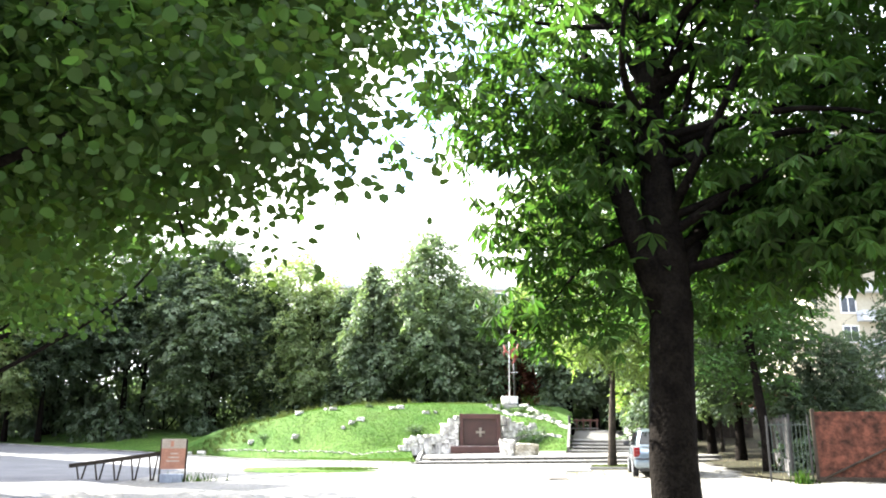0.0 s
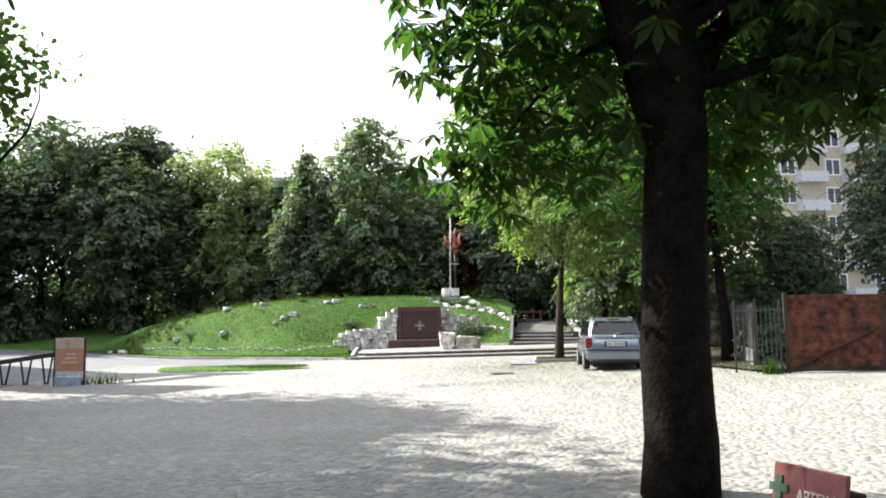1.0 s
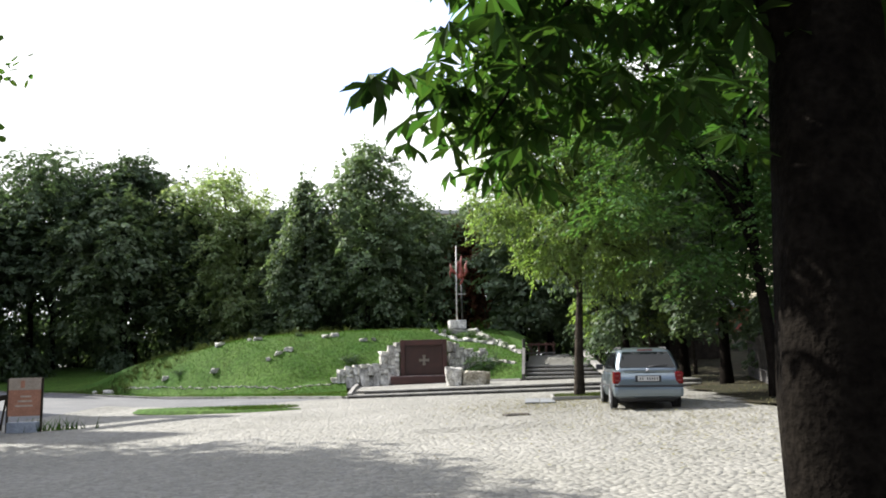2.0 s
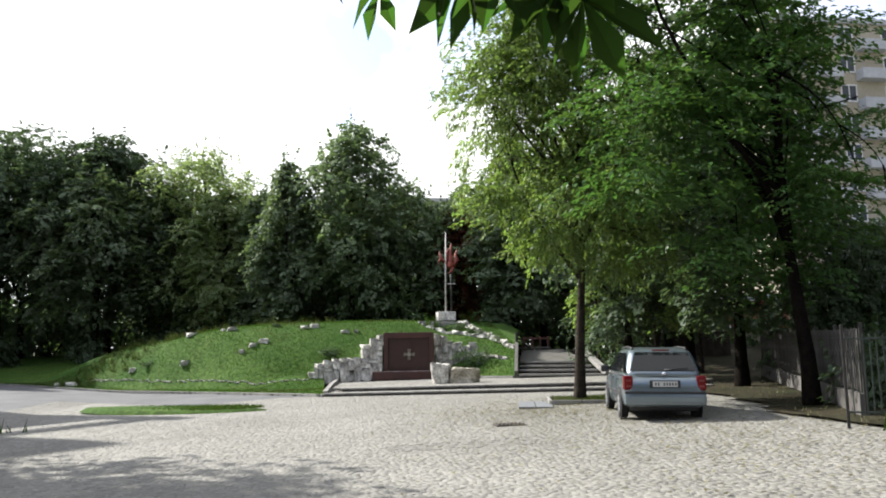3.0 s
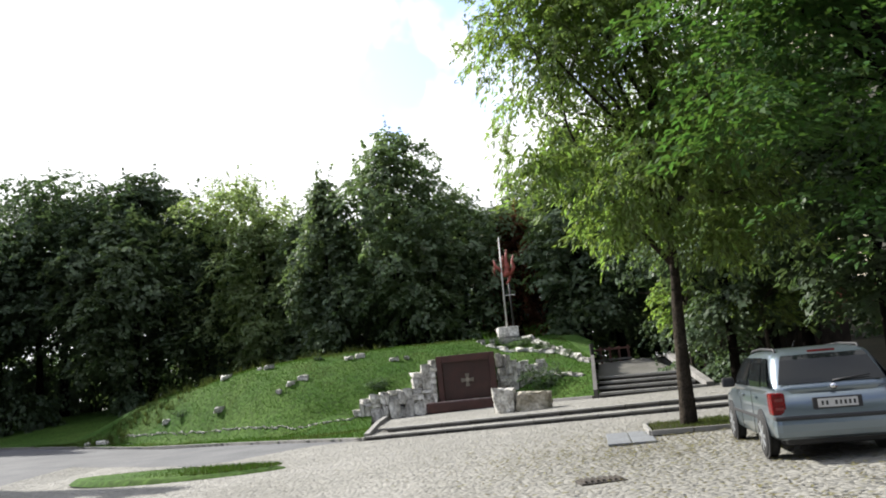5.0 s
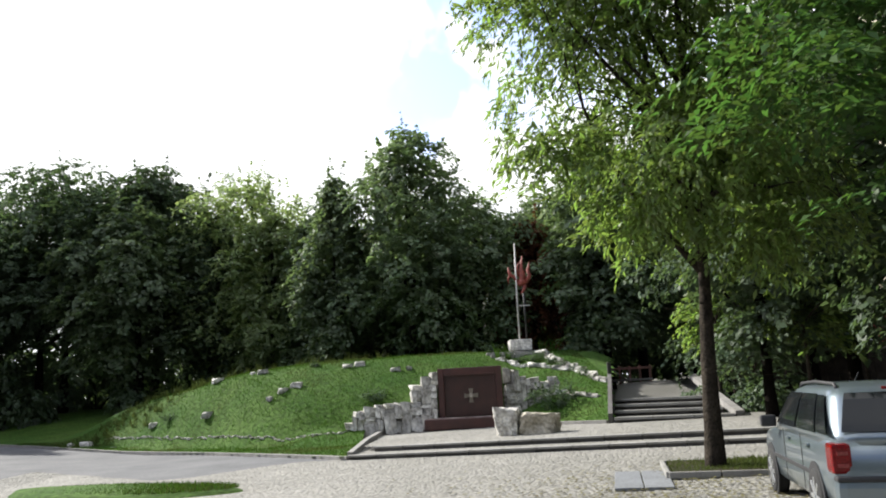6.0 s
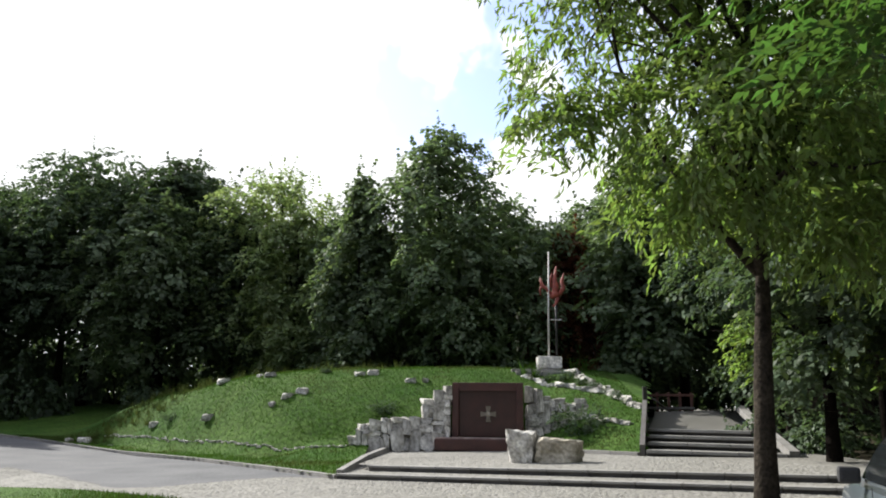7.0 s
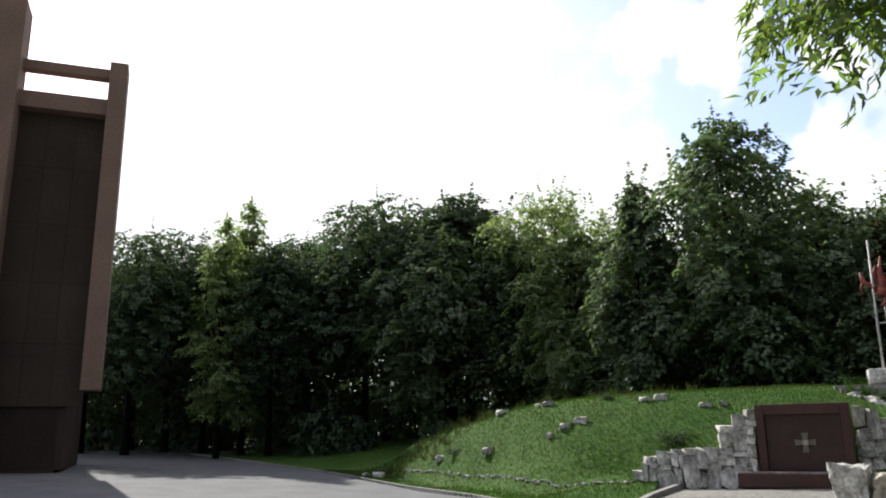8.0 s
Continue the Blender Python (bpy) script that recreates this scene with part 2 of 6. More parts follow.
M_CHROME = material("chrome", (0.75, 0.76, 0.78), (0.65, 0.66, 0.68), 0.15, 1.0, scale=9, fine=60, bump=0.0)
M_PLATE = material("white_number_plate", (0.5, 0.5, 0.49), (0.42, 0.42, 0.41), 0.5, scale=9, fine=50, bump=0.02, spread=0.06)
M_SLAB = material("blue_grey_slab", (0.16, 0.17, 0.182), (0.12, 0.128, 0.136), 0.85, scale=1.5, fine=25, bump=0.2)
M_LANE = material("smooth_grey_paving", (0.126, 0.127, 0.13), (0.09, 0.092, 0.096), 0.9, scale=0.6, fine=22, bump=0.35, spread=0.22, spec=0.2)
M_DRAIN = material("rusty_cast_iron", (0.07, 0.06, 0.05), (0.035, 0.03, 0.026), 0.8, 0.4, scale=8, fine=40, bump=0.4)
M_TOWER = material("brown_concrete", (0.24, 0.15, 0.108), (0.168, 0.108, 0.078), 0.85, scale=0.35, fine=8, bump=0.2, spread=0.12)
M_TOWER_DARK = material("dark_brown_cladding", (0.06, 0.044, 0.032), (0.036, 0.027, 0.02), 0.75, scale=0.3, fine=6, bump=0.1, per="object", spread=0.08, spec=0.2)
M_BRICK = material("red_brick_wall", (0.28, 0.075, 0.05), (0.2, 0.05, 0.035), 0.9, scale=0.6, fine=9, bump=0.2)
M_FACADE = material("cream_facade", (0.39, 0.3588, 0.2652), (0.3432, 0.312, 0.234), 0.9, scale=0.2, fine=3, bump=0.05, spread=0.08)
M_FACADE_GREY = material("pale_grey_facade", (0.44, 0.456, 0.464), (0.368, 0.384, 0.4), 0.9, scale=0.2, fine=3, bump=0.05, spread=0.08)
M_WINDOW = material("distant_window_glass", (0.06, 0.07, 0.08), (0.04, 0.05, 0.06), 0.1, scale=0.5, fine=3, bump=0.0)
M_FRAME = material("white_window_frame", (0.75, 0.75, 0.73), (0.65, 0.65, 0.63), 0.6, scale=1, fine=10, bump=0.0)
L_OAK = leaf_material("oak_leaf", (0.145, 0.19, 0.11), (0.15, 0.22, 0.07), 0.3, 0.45)
L_DARK = leaf_material("maple_leaf_dark", (0.09, 0.124, 0.077), (0.09, 0.142, 0.045), 0.3, 0.4, 0.012)
L_BIRCH = leaf_material("birch_leaf", (0.2, 0.255, 0.12), (0.28, 0.37, 0.11), 0.3, 0.55)
L_ASH = leaf_material("ash_leaf_yellow_green", (0.14, 0.19, 0.06), (0.19, 0.29, 0.05), 0.4, 0.5)
L_ROBINIA = leaf_material("robinia_leaf", (0.055, 0.108, 0.032), (0.072, 0.15, 0.023), 0.3, 0.45)
L_CHESTNUT = leaf_material("chestnut_leaf", (0.034, 0.058, 0.019), (0.05, 0.115, 0.014), 0.3, 0.5, 0.006)
L_LINDEN = leaf_material("linden_leaf", (0.043, 0.076, 0.022), (0.068, 0.135, 0.018), 0.16, 0.45, 0.008)
L_RED = leaf_material("russet_leaf", (0.12, 0.045, 0.025), (0.14, 0.05, 0.02))


# ---- building helpers ----
def smooth(t):
    t = min(1.0, max(0.0, t))
    return t * t * (3 - 2 * t)


# front edge of the lawn: from the platform's corner away to the far left
LAWN_EDGE = [(0.9, 37.85), (-1.2, 40.6), (-5.0, 45.3), (-9.2, 49.2), (-15.6, 54.6), (-24.0, 60.5), (-36.0, 68.0)]


def edge_y(x):
    for (x0, y0), (x1, y1) in zip(LAWN_EDGE, LAWN_EDGE[1:]):
        if x1 <= x <= x0:
            return y0 + (y1 - y0) * (x - x0) / (x1 - x0)
    return 200.0


def base(x, y):
    """The ground's height: a slope down to the west that rises again far left, and higher land under the wood."""
    z = SLOPE * x if x > -8 else SLOPE * -8 + 0.030 * (-8 - x)
    z = min(z, 0.8) if x < 0 else min(z, 0.6)
    foot = 47.0 if x > -3 else (max(47.0, edge_y(x) + 2.0) if x > -36 else 72.0)
    return z + 1.35 * smooth((y - foot) / 14)


def mesh_of(name, verts, faces, mat, smooth_shade=False):
    me = bpy.data.meshes.new(name)
    me.from_pydata([tuple(v) for v in verts], [], [tuple(int(i) for i in f) for f in faces])
    me.materials.append(mat)
    if smooth_shade:
        me.polygons.foreach_set("use_smooth", [True] * len(me.polygons))
    return me


def quads_mesh(name, verts, size, mat):
    """A mesh of many loose polygons of the same number of corners, from an array of corners."""
    verts = np.asarray(verts, dtype=np.float32).reshape(-1, 3)
    n = len(verts) // size
    me = bpy.data.meshes.new(name)
    me.vertices.add(len(verts)), me.loops.add(len(verts)), me.polygons.add(n)
    me.vertices.foreach_set("co", verts.ravel())
    me.loops.foreach_set("vertex_index", np.arange(len(verts), dtype=np.int32))
    me.polygons.foreach_set("loop_start", np.arange(0, len(verts), size, dtype=np.int32))
    me.update(calc_edges=True)
    me.materials.append(mat)
    return me


def thing(name, m, label, category, group="", kind=""):
    ob = new(name)
    ob.empty_display_size = 0.2
    ob.matrix_basis = m
    return tagged(ob, label, category, group, kind)


def part(name, data, material_, parent, label="", m=None):
    """One mesh object, from a bmesh or a mesh, under a thing or under a part."""
    if isinstance(data, bmesh.types.BMesh):
        me = bpy.data.meshes.new(name)
        data.to_mesh(me)
        data.free()
        me.materials.append(material_)
    else:
        me = data
    ob = new(name, me)
    ob.parent = parent
    if m is not None:
        ob.matrix_basis = m
    return tagged(ob, label)


def box(sx, sy, sz, x=0, y=0, z=0, bevel=0.0, rz=0.0, bm=None):
    """A box that stands on z, centred on x and y, with softened edges."""
    b = bmesh.new()
    bmesh.ops.create_cube(b, size=1, matrix=pose(x, y, z + sz / 2, 0, 0, rz) @ Matrix.Diagonal((sx, sy, sz, 1)))
    if bevel:
        bmesh.ops.bevel(b, geom=b.edges[:], offset=bevel, segments=2, affect="EDGES", profile=0.6)
    if bm is None:
        return b
    join(bm, b)
    return bm


def join(bm, other):
    me = bpy.data.meshes.new("tmp")
    other.to_mesh(me)
    other.free()
    bm.from_mesh(me)
    bpy.data.meshes.remove(me)


def tube_data(points, radii, sides=8, wobble=0.0):
    """Corners and faces of a tapered tube along points."""
    pts = [Vector(p) for p in points]
    verts, faces = [], []
    side = None
    for i, p in enumerate(pts):
        d = (pts[min(i + 1, len(pts) - 1)] - pts[max(i - 1, 0)]).normalized()
        side = d.orthogonal().normalized() if side is None else (side - d * side.dot(d)).normalized()
        up = d.cross(side)
        for k in range(sides):
            a = 2 * math.pi * k / sides
            r = radii[i] * (1 + (wobble * (noise.noise(p * 1.7 + Vector((k * 1.3, k * 0.7, 3))) + 0.6 * noise.noise(p * 5 + Vector((k, -k, 9)))) if wobble else 0))
            verts.append(p + (side * math.cos(a) + up * math.sin(a)) * r)
    for i in range(len(pts) - 1):
        for k in range(sides):
            faces.append((i * sides + k, i * sides + (k + 1) % sides, (i + 1) * sides + (k + 1) % sides, (i + 1) * sides + k))
    faces.append(tuple(range(sides))[::-1])
    faces.append(tuple(range((len(pts) - 1) * sides, len(pts) * sides)))
    return verts, faces


def tube(name, points, radii, mat, sides=8, wobble=0.0):
    v, f = tube_data(points, radii, sides, wobble)
    return mesh_of(name, v, f, mat, True)


def tubes(name, many, mat, sides=7, wobble=0.0):
    verts, faces = [], []
    for points, radii in many:
        v, f = tube_data(points, radii, sides, wobble)
        o = len(verts)
        verts += v
        faces += [tuple(i + o for i in q) for q in f]
    return mesh_of(name, verts, faces, mat, True)


def rock_mesh(name, sx, sy, sz, seed, mat, cuts=2, rough=0.25, flat=6, block=1.0):
    """A broken stone: a rough ball cut by random planes, sitting on z = 0."""
    rnd = random.Random(seed)
    b = bmesh.new()
    bmesh.ops.create_icosphere(b, subdivisions=cuts, radius=1)
    planes = []
    for _ in range(flat):
        n = Vector((rnd.uniform(-1, 1), rnd.uniform(-1, 1), rnd.uniform(-0.6, 1))).normalized()
        planes.append((n, rnd.uniform(0.55, 0.85)))
    off = Vector((seed * 1.37 % 50, seed * 2.11 % 50, 0))
    for v in b.verts:
        p = Vector([math.copysign(abs(c) ** block, c) for c in v.co]) * (1.0 if block == 1 else 0.82)
        for n, d in planes:
            e = p.dot(n) - d
            if e > 0:
                p -= n * e
        p += v.co * rough * (noise.noise(v.co * 1.6 + off) * 0.7 + noise.noise(v.co * 4 + off) * 0.3)
        v.co = Vector((p.x * sx, p.y * sy, max(p.z, -0.62) * sz + 0.55 * sz))
    me = bpy.data.meshes.new(name)
    b.to_mesh(me)
    b.free()
    me.materials.append(mat)
    return me


def block_mesh(name, sx, sy, sz, seed, mat, cuts=1, skew=0.16, rough=0.05):
    """A split block of stone: a box with every corner knocked out of true and broken faces, standing on z = 0."""
    rnd = random.Random(seed)
    b = bmesh.new()
    bmesh.ops.create_cube(b, size=2)
    bmesh.ops.subdivide_edges(b, edges=b.edges[:], cuts=cuts, use_grid_fill=True)
    push = {c: Vector([rnd.uniform(-skew, skew) * 2 for _ in range(3)]) for c in itertools.product((0, 1), repeat=3)}
    off = Vector((seed * 1.7 % 40, seed * 0.9 % 40, 1))
    for v in b.verts:
        u = [(c + 1) / 2 for c in v.co]
        p = v.co.copy()
        for c, d in push.items():
            w = 1.0
            for k in range(3):
                w *= u[k] if c[k] else 1 - u[k]
            p += d * w
        edge = sum(abs(c) > 0.99 for c in v.co)
        p *= 1 - 0.05 * (edge > 1) - 0.05 * (edge > 2)
        p += v.normal * rough * 2 * (noise.noise(v.co * 1.9 + off) + 0.6 * noise.noise(v.co * 5 + off))
        v.co = Vector((p.x * sx / 2, p.y * sy / 2, max(0.0, (p.z + 1) * sz / 2)))
    me = bpy.data.meshes.new(name)
    b.to_mesh(me)
    b.free()
    me.materials.append(mat)
    return me


# ---- trees ----
def unit(v):
    return v / np.maximum(np.linalg.norm(v, axis=1, keepdims=True), 1e-9)


def crown_points(rng, lobes, clumps, per, spread, shell=0.45):
    """Leaf places in clumps that fill lobes (centre, radii), thicker towards their outside."""
    vol = np.array([r[0] * r[1] * r[2] for _, r in lobes]) ** 0.67
    pick = rng.choice(len(lobes), clumps, p=vol / vol.sum())
    d = unit(rng.normal(0, 1, (clumps, 3)))
    lump = 1 + 0.16 * np.sin(d[:, 0] * 5 + pick * 1.7) * np.cos(d[:, 1] * 4 + pick) + 0.12 * np.sin(d[:, 2] * 7 + pick)
    rad = (rng.uniform(0, 1, clumps) ** shell * lump)[:, None]
    c = np.array([lobes[i][0] for i in pick]) + d * rad * np.array([lobes[i][1] for i in pick])
    pts = np.repeat(c, per, axis=0) + rng.normal(0, 1, (clumps * per, 3)) * spread * np.array((1, 1, 0.6))
    out = np.repeat(d, per, axis=0)
    return c, pts, out


def spray_crown(rng, lobes, sprays, per, size, leaf, flat=0.9, fill=0.16, shoots=0.08, sag=0.3, jitter=0.32):
    """A crown of leafy sprays: each a tilted fan of leaves at the end of a twig, on the skin of the lobes (centre, radii),
    with some inside and some upright shoots on top. Returns the sprays' centres and the leaves' corners, 4 a leaf."""
    area = np.array([r[0] * r[1] + r[1] * r[2] + r[0] * r[2] for _, r in lobes])
    pick = rng.choice(len(lobes), sprays, p=area / area.sum())
    mid, rad = np.array([c for c, _ in lobes], float)[pick], np.array([r for _, r in lobes], float)[pick]
    d = unit(rng.normal(0, 1, (sprays, 3)) + np.array((0, 0, 0.25)))
    deep = np.where(rng.uniform(0, 1, sprays) < fill, rng.uniform(0.25, 0.8, sprays), rng.uniform(0.84, 1.08, sprays))
    c = mid + d * rad * deep[:, None]
    shoot = (rng.uniform(0, 1, sprays) < shoots * 3) & (d[:, 2] > 0.45)
    n = unit(d * 0.55 + np.array((0, 0, flat)) + rng.normal(0, 0.22, (sprays, 3)))
    t = unit(d - n * (d * n).sum(1, keepdims=True) + rng.normal(0, 0.15, (sprays, 3)))
    b = np.cross(n, t)
    s = size * rng.uniform(0.65, 1.3, sprays)
    m = sprays * per
    ang, r = rng.uniform(0, 2 * math.pi, m), np.sqrt(rng.uniform(0, 1, m))
    big = np.repeat(s, per)
    u, v = r * np.cos(ang) * 1.35 * big, r * np.sin(ang) * 0.8 * big
    rise = rng.normal(0, 0.07, m) * big - sag * r ** 2 * big
    R = lambda a: np.repeat(a, per, axis=0)
    p = R(c) + R(t) * u[:, None] + R(b) * v[:, None] + R(n) * rise[:, None]
    # upright shoots: leaves up a short twig
    up = R(shoot)
    k = rng.uniform(0, 1, m)
    tall = R(unit(np.array((0, 0, 1.0)) + 0.45 * d + rng.normal(0, 0.15, (sprays, 3)))) * (k * big * 2.4)[:, None] + rng.normal(0, 1, (m, 3)) * (big * 0.17 * (1.1 - k))[:, None]
    p = np.where(up[:, None], R(c) + tall, p)
    nrm = unit(R(n) + rng.normal(0, jitter, (m, 3)))
    along = unit(R(t) * 0.7 + R(b) * np.sin(ang)[:, None] * 0.7 + rng.normal(0, 0.35, (m, 3)) + np.array((0, 0, -sag)))
    along = unit(along - nrm * (along * nrm).sum(1, keepdims=True))
    across = np.cross(nrm, along)
    q = rng.uniform(0.7, 1.25, (m, 1))
    a, w, lift = along * leaf[0] * q, across * leaf[1] * q, nrm * leaf[0] * 0.08 * q
    return c, np.stack((p - a * 0.5, p + w * 0.5 - a * 0.06 + lift, p + a * 0.5 - lift, p - w * 0.5 - a * 0.06 + lift), axis=1)


def limb(rng, start, end, r0, r1, bend=0.12):
    start, end = np.array(start, float), np.array(end, float)
    n = 6
    side = rng.normal(0, 1, 3) * np.linalg.norm(end - start) * bend
    pts, rad = [], []
    for i in range(n + 1):
        t = i / n
        p = start + (end - start) * t + side * math.sin(math.pi * t) + np.array((0, 0, 1)) * np.linalg.norm(end - start) * 0.12 * math.sin(math.pi * t)
        pts.append(p), rad.append(r0 + (r1 - r0) * t ** 0.8)
    return pts, rad


def tree(name, x, y, lobes, trunk_r, fork, leaf_mat, bark, label, category="tree", group="", seed=1, clumps=500, per=16, spread=0.35,
         leaf=(0.3, 0.2), limbs=9, lean=(0, 0), z=None, trunk_top=None, stem=None, **fan):
    """Trunk with limbs, and a crown of many small leaves in clumps. Lobes are given from the foot of the trunk."""
    rng = np.random.default_rng(seed)
    ob = thing(name, pose(x, y, base(x, y) - 0.05 if z is None else z), label, category, group)
    top = trunk_top or fork * 1.9
    centres, leaves = spray_crown(rng, lobes, clumps, per, spread, leaf, **fan)
    path = stem or [(0, 0, -0.1), (lean[0] * 0.2, lean[1] * 0.2, fork * 0.35), (lean[0] * 0.6, lean[1] * 0.6, fork * 0.7), (lean[0], lean[1], fork), (lean[0] * 1.3, lean[1] * 1.3, (fork + top) / 2), (lean[0] * 1.5, lean[1] * 1.5, top)]
    k = len(path) - 1
    radii = [trunk_r * (1.25 if i == 0 else 1.0 - 0.75 * (i / k) ** 1.5) for i in range(k + 1)]
    fine, rr = [], []
    for i in range(k):
        for s in range(3):
            t = s / 3
            fine.append(Vector(path[i]).lerp(Vector(path[i + 1]), t)), rr.append(radii[i] * (1 - t) + radii[i + 1] * t)
    fine.append(Vector(path[-1])), rr.append(radii[-1])
    many = [(fine, rr)]
    ends = centres[rng.choice(len(centres), limbs, replace=False)]
    foot = np.array(path[-3])
    for e in ends:
        t = rng.uniform(0, 1) ** 1.2
        s = foot + (np.array(path[-1]) - foot) * t
        many.append(limb(rng, s, e, trunk_r * (0.5 - 0.3 * t), trunk_r * 0.06))
        for _ in range(2):
            q = e + rng.normal(0, 1, 3) * 1.1
            mid = many[-1][0][4] if len(many[-1][0]) > 4 else e
            many.append(limb(rng, mid, q, trunk_r * 0.12, trunk_r * 0.03))
    part("trunk", tubes("trunk", many[:1], bark, 10, 0.12), bark, ob)
    tagged(part("limb_work", tubes("limb_work", many[1:], bark, 6, 0.1), bark, ob), kind="stuff")
    part("crown", quads_mesh("crown", leaves, 4, leaf_mat), leaf_mat, ob)
    return ob


def lobed(rng, h0, h1, r, n=9, squash=1.0, top=0.55):
    """Crown lobes between heights h0 and h1 round an axis: widest below the middle, narrowing to the top (top: how blunt)."""
    out = []
    for i in range(n):
        t = (i + 0.5) / n
        zz = h0 + (h1 - h0) * t
        w = 0.78 + 0.22 * t / 0.38 if t < 0.38 else max(0.12, 1 - ((t - 0.38) / 0.62) ** (1.0 + 2.2 * top)) ** 0.8
        a = i * 2.4 + rng.uniform(-0.5, 0.5)
        s = r * rng.uniform(0.26, 0.4) * (0.6 + 0.4 * w)
        off = max(0.0, r * w - s) * rng.uniform(0.75, 1.0)
        out.append(((math.cos(a) * off, math.sin(a) * off, zz), (s, s, s * 0.8 * squash)))
        b = a + math.pi * rng.uniform(0.7, 1.3)
        out.append(((math.cos(b) * off * 0.85, math.sin(b) * off * 0.85, zz + s * 0.5), (s, s, s * 0.8 * squash)))
    return out


# ---- large structure ----
def grid_mesh(name, xs, ys, height, mat, keep=None):
    verts, faces = [], []
    nx = len(xs)
    for yv in ys:
        for xv in xs:
            verts.append((xv, yv, height(xv, yv)))
    for j in range(len(ys) - 1):
        for i in range(nx - 1):
            if keep is None or keep((xs[i] + xs[i + 1]) / 2, (ys[j] + ys[j + 1]) / 2):
                faces.append((j * nx + i, j * nx + i + 1, (j + 1) * nx + i + 1, (j + 1) * nx + i))
    used = sorted({i for f in faces for i in f})
    back = {o: k for k, o in enumerate(used)}
    return mesh_of(name, [verts[i] for i in used], [tuple(back[i] for i in f) for f in faces], mat, True)


STEP_DIR = Vector((0.902, -0.432, 0)).normalized()
STEP_IN = Vector((0.432, 0.902, 0)).normalized()
CORNER = Vector((0.9, 37.85, 0))
PLAT = 0.25
STAIR_L, STAIR_R, STAIR_TURN = Vector((8.8, 40.4, 0)), Vector((12.0, 39.1, 0)), 0.26


far = [-2500, -900, -400, -200, -120, -80, -60]
ground = new("ground", grid_mesh("ground", far + list(np.arange(-50, 50.1, 1.0)) + [-v for v in far[::-1]],
                                 [-2500, -900, -300, -100, -50] + list(np.arange(-30, 95.1, 1.0)) + [120, 160, 220, 400, 900, 2500],
                                 lambda x, y: base(x, y) - 0.0015 - (0.35 if y > edge_y(x) + 1.2 or (x > 0 and y > 40) else 0), M_SAND))
tagged(ground, "pale sandy bedding under granite paving, level and dry", "ground", kind="structure")


def wall_top(x):
    """The stone wall's height over the platform, either side of the plaque."""
    if x < 3.5:
        return 0.3 + 0.62 * smooth((x - 0.25) / 0.4) + 0.2 * smooth((x - 1.0) / 1.4) + 0.82 * smooth((x - 2.6) / 0.25)
    if x < 6.2:
        return 2.0
    return 1.8 - 0.35 * smooth((x - 6.2) / 1.4)


def stair_left_x(y):
    return STAIR_L.x + (y - STAIR_L.y) * STAIR_TURN


def mound(x, y):
    dx, dy = (x - 4.0) / (20.5 if x < 4 else 11.0), (y - 54.5) / (10.2 if y < 54.5 else 14.0)
    r = math.sqrt(dx * dx + dy * dy)
    h = 3.05 * max(0.0, 1 - r ** (2.3 + 1.1 * smooth((4 - x) / 6))) if r < 1 else 0.0
    lift = smooth((y - 50) / 6)
    if x < 0.9:
        h *= smooth((y - edge_y(x) - 1.2) / 4.2)
    return h * (1 - (0.32 - 0.16 * smooth((-5 - x) / 5)) * lift * smooth((x + 34) / 14))


def lawn_height(x, y):
    z = base(x, y) + 0.09 + mound(x, y)
    if -0.6 < x < 8.6 and y > 45.0:
        t = smooth((x + 0.6) / 1.4) * smooth((8.8 - x) / 1.6)
        fall = smooth((y - 45.0) / 5.0)
        z = max(z, (SLOPE * x + PLAT + min(wall_top(x), 1.0 + 0.9 * smooth((x - 1.5) / 2.0)) - 0.12) * t * (1 - fall) + z * (1 - t * (1 - fall)))
    if x > 5.9:
        d = y - (43.6 - (x - 6.2) * 1.18)
        z = max(z, min(0.42 + 0.31 * (1 - 0.12 * max(0.0, x - 7.5)) * max(0.0, d), 3.12))
    elif x < 2.6 and y < 45:
        z += 0.34 * smooth((y - 42.3) / 2.6) * smooth((x + 2.5) / 2.0)
    return z + 0.05 * noise.noise(Vector((x * 0.6, y * 0.6, 0))) + 0.025 * noise.noise(Vector((x * 2.1, y * 2.1, 4)))


def on_lane(x, y):
    """The smooth lane between the lawn's kerb and the setts."""
    if x < -9.5:
        return 18 < y < edge_y(x) - 0.05
    return x < 0.6 and edge_y(x) - 7.2 * smooth((0.9 - x) / 5) - 0.25 * math.sin(x) < y < edge_y(x) - 0.05


# a smoother band, darker and greyer than the setts
lane = new("road", grid_mesh("road", list(np.arange(-60, 0.7, 0.25)), list(np.arange(18, 76, 0.25)), lambda x, y: base(x, y) + 0.002, M_LANE, on_lane))
tagged(lane, "smooth grey lane along the lawn's kerb", "road", kind="structure")


def on_lawn(x, y):
    if x > stair_left_x(y) - 0.1:
        return False
    if y < 44.9 and 1.45 + (y - 44.5) * 0.09 < x:
        return x > 6.2 and y > 43.6 - (x - 6.2) * 1.18
    return y > edge_y(x) or (x > 0.9 and y > 44.9)


lawn = new("lawn", grid_mesh("lawn", list(np.arange(-36, 12.6, 0.3)), list(np.arange(37.9, 78, 0.3)), lawn_height, M_LAWN, on_lawn))
tagged(lawn, "grassy memorial mound with mown lawn at its foot", "lawn", kind="structure")

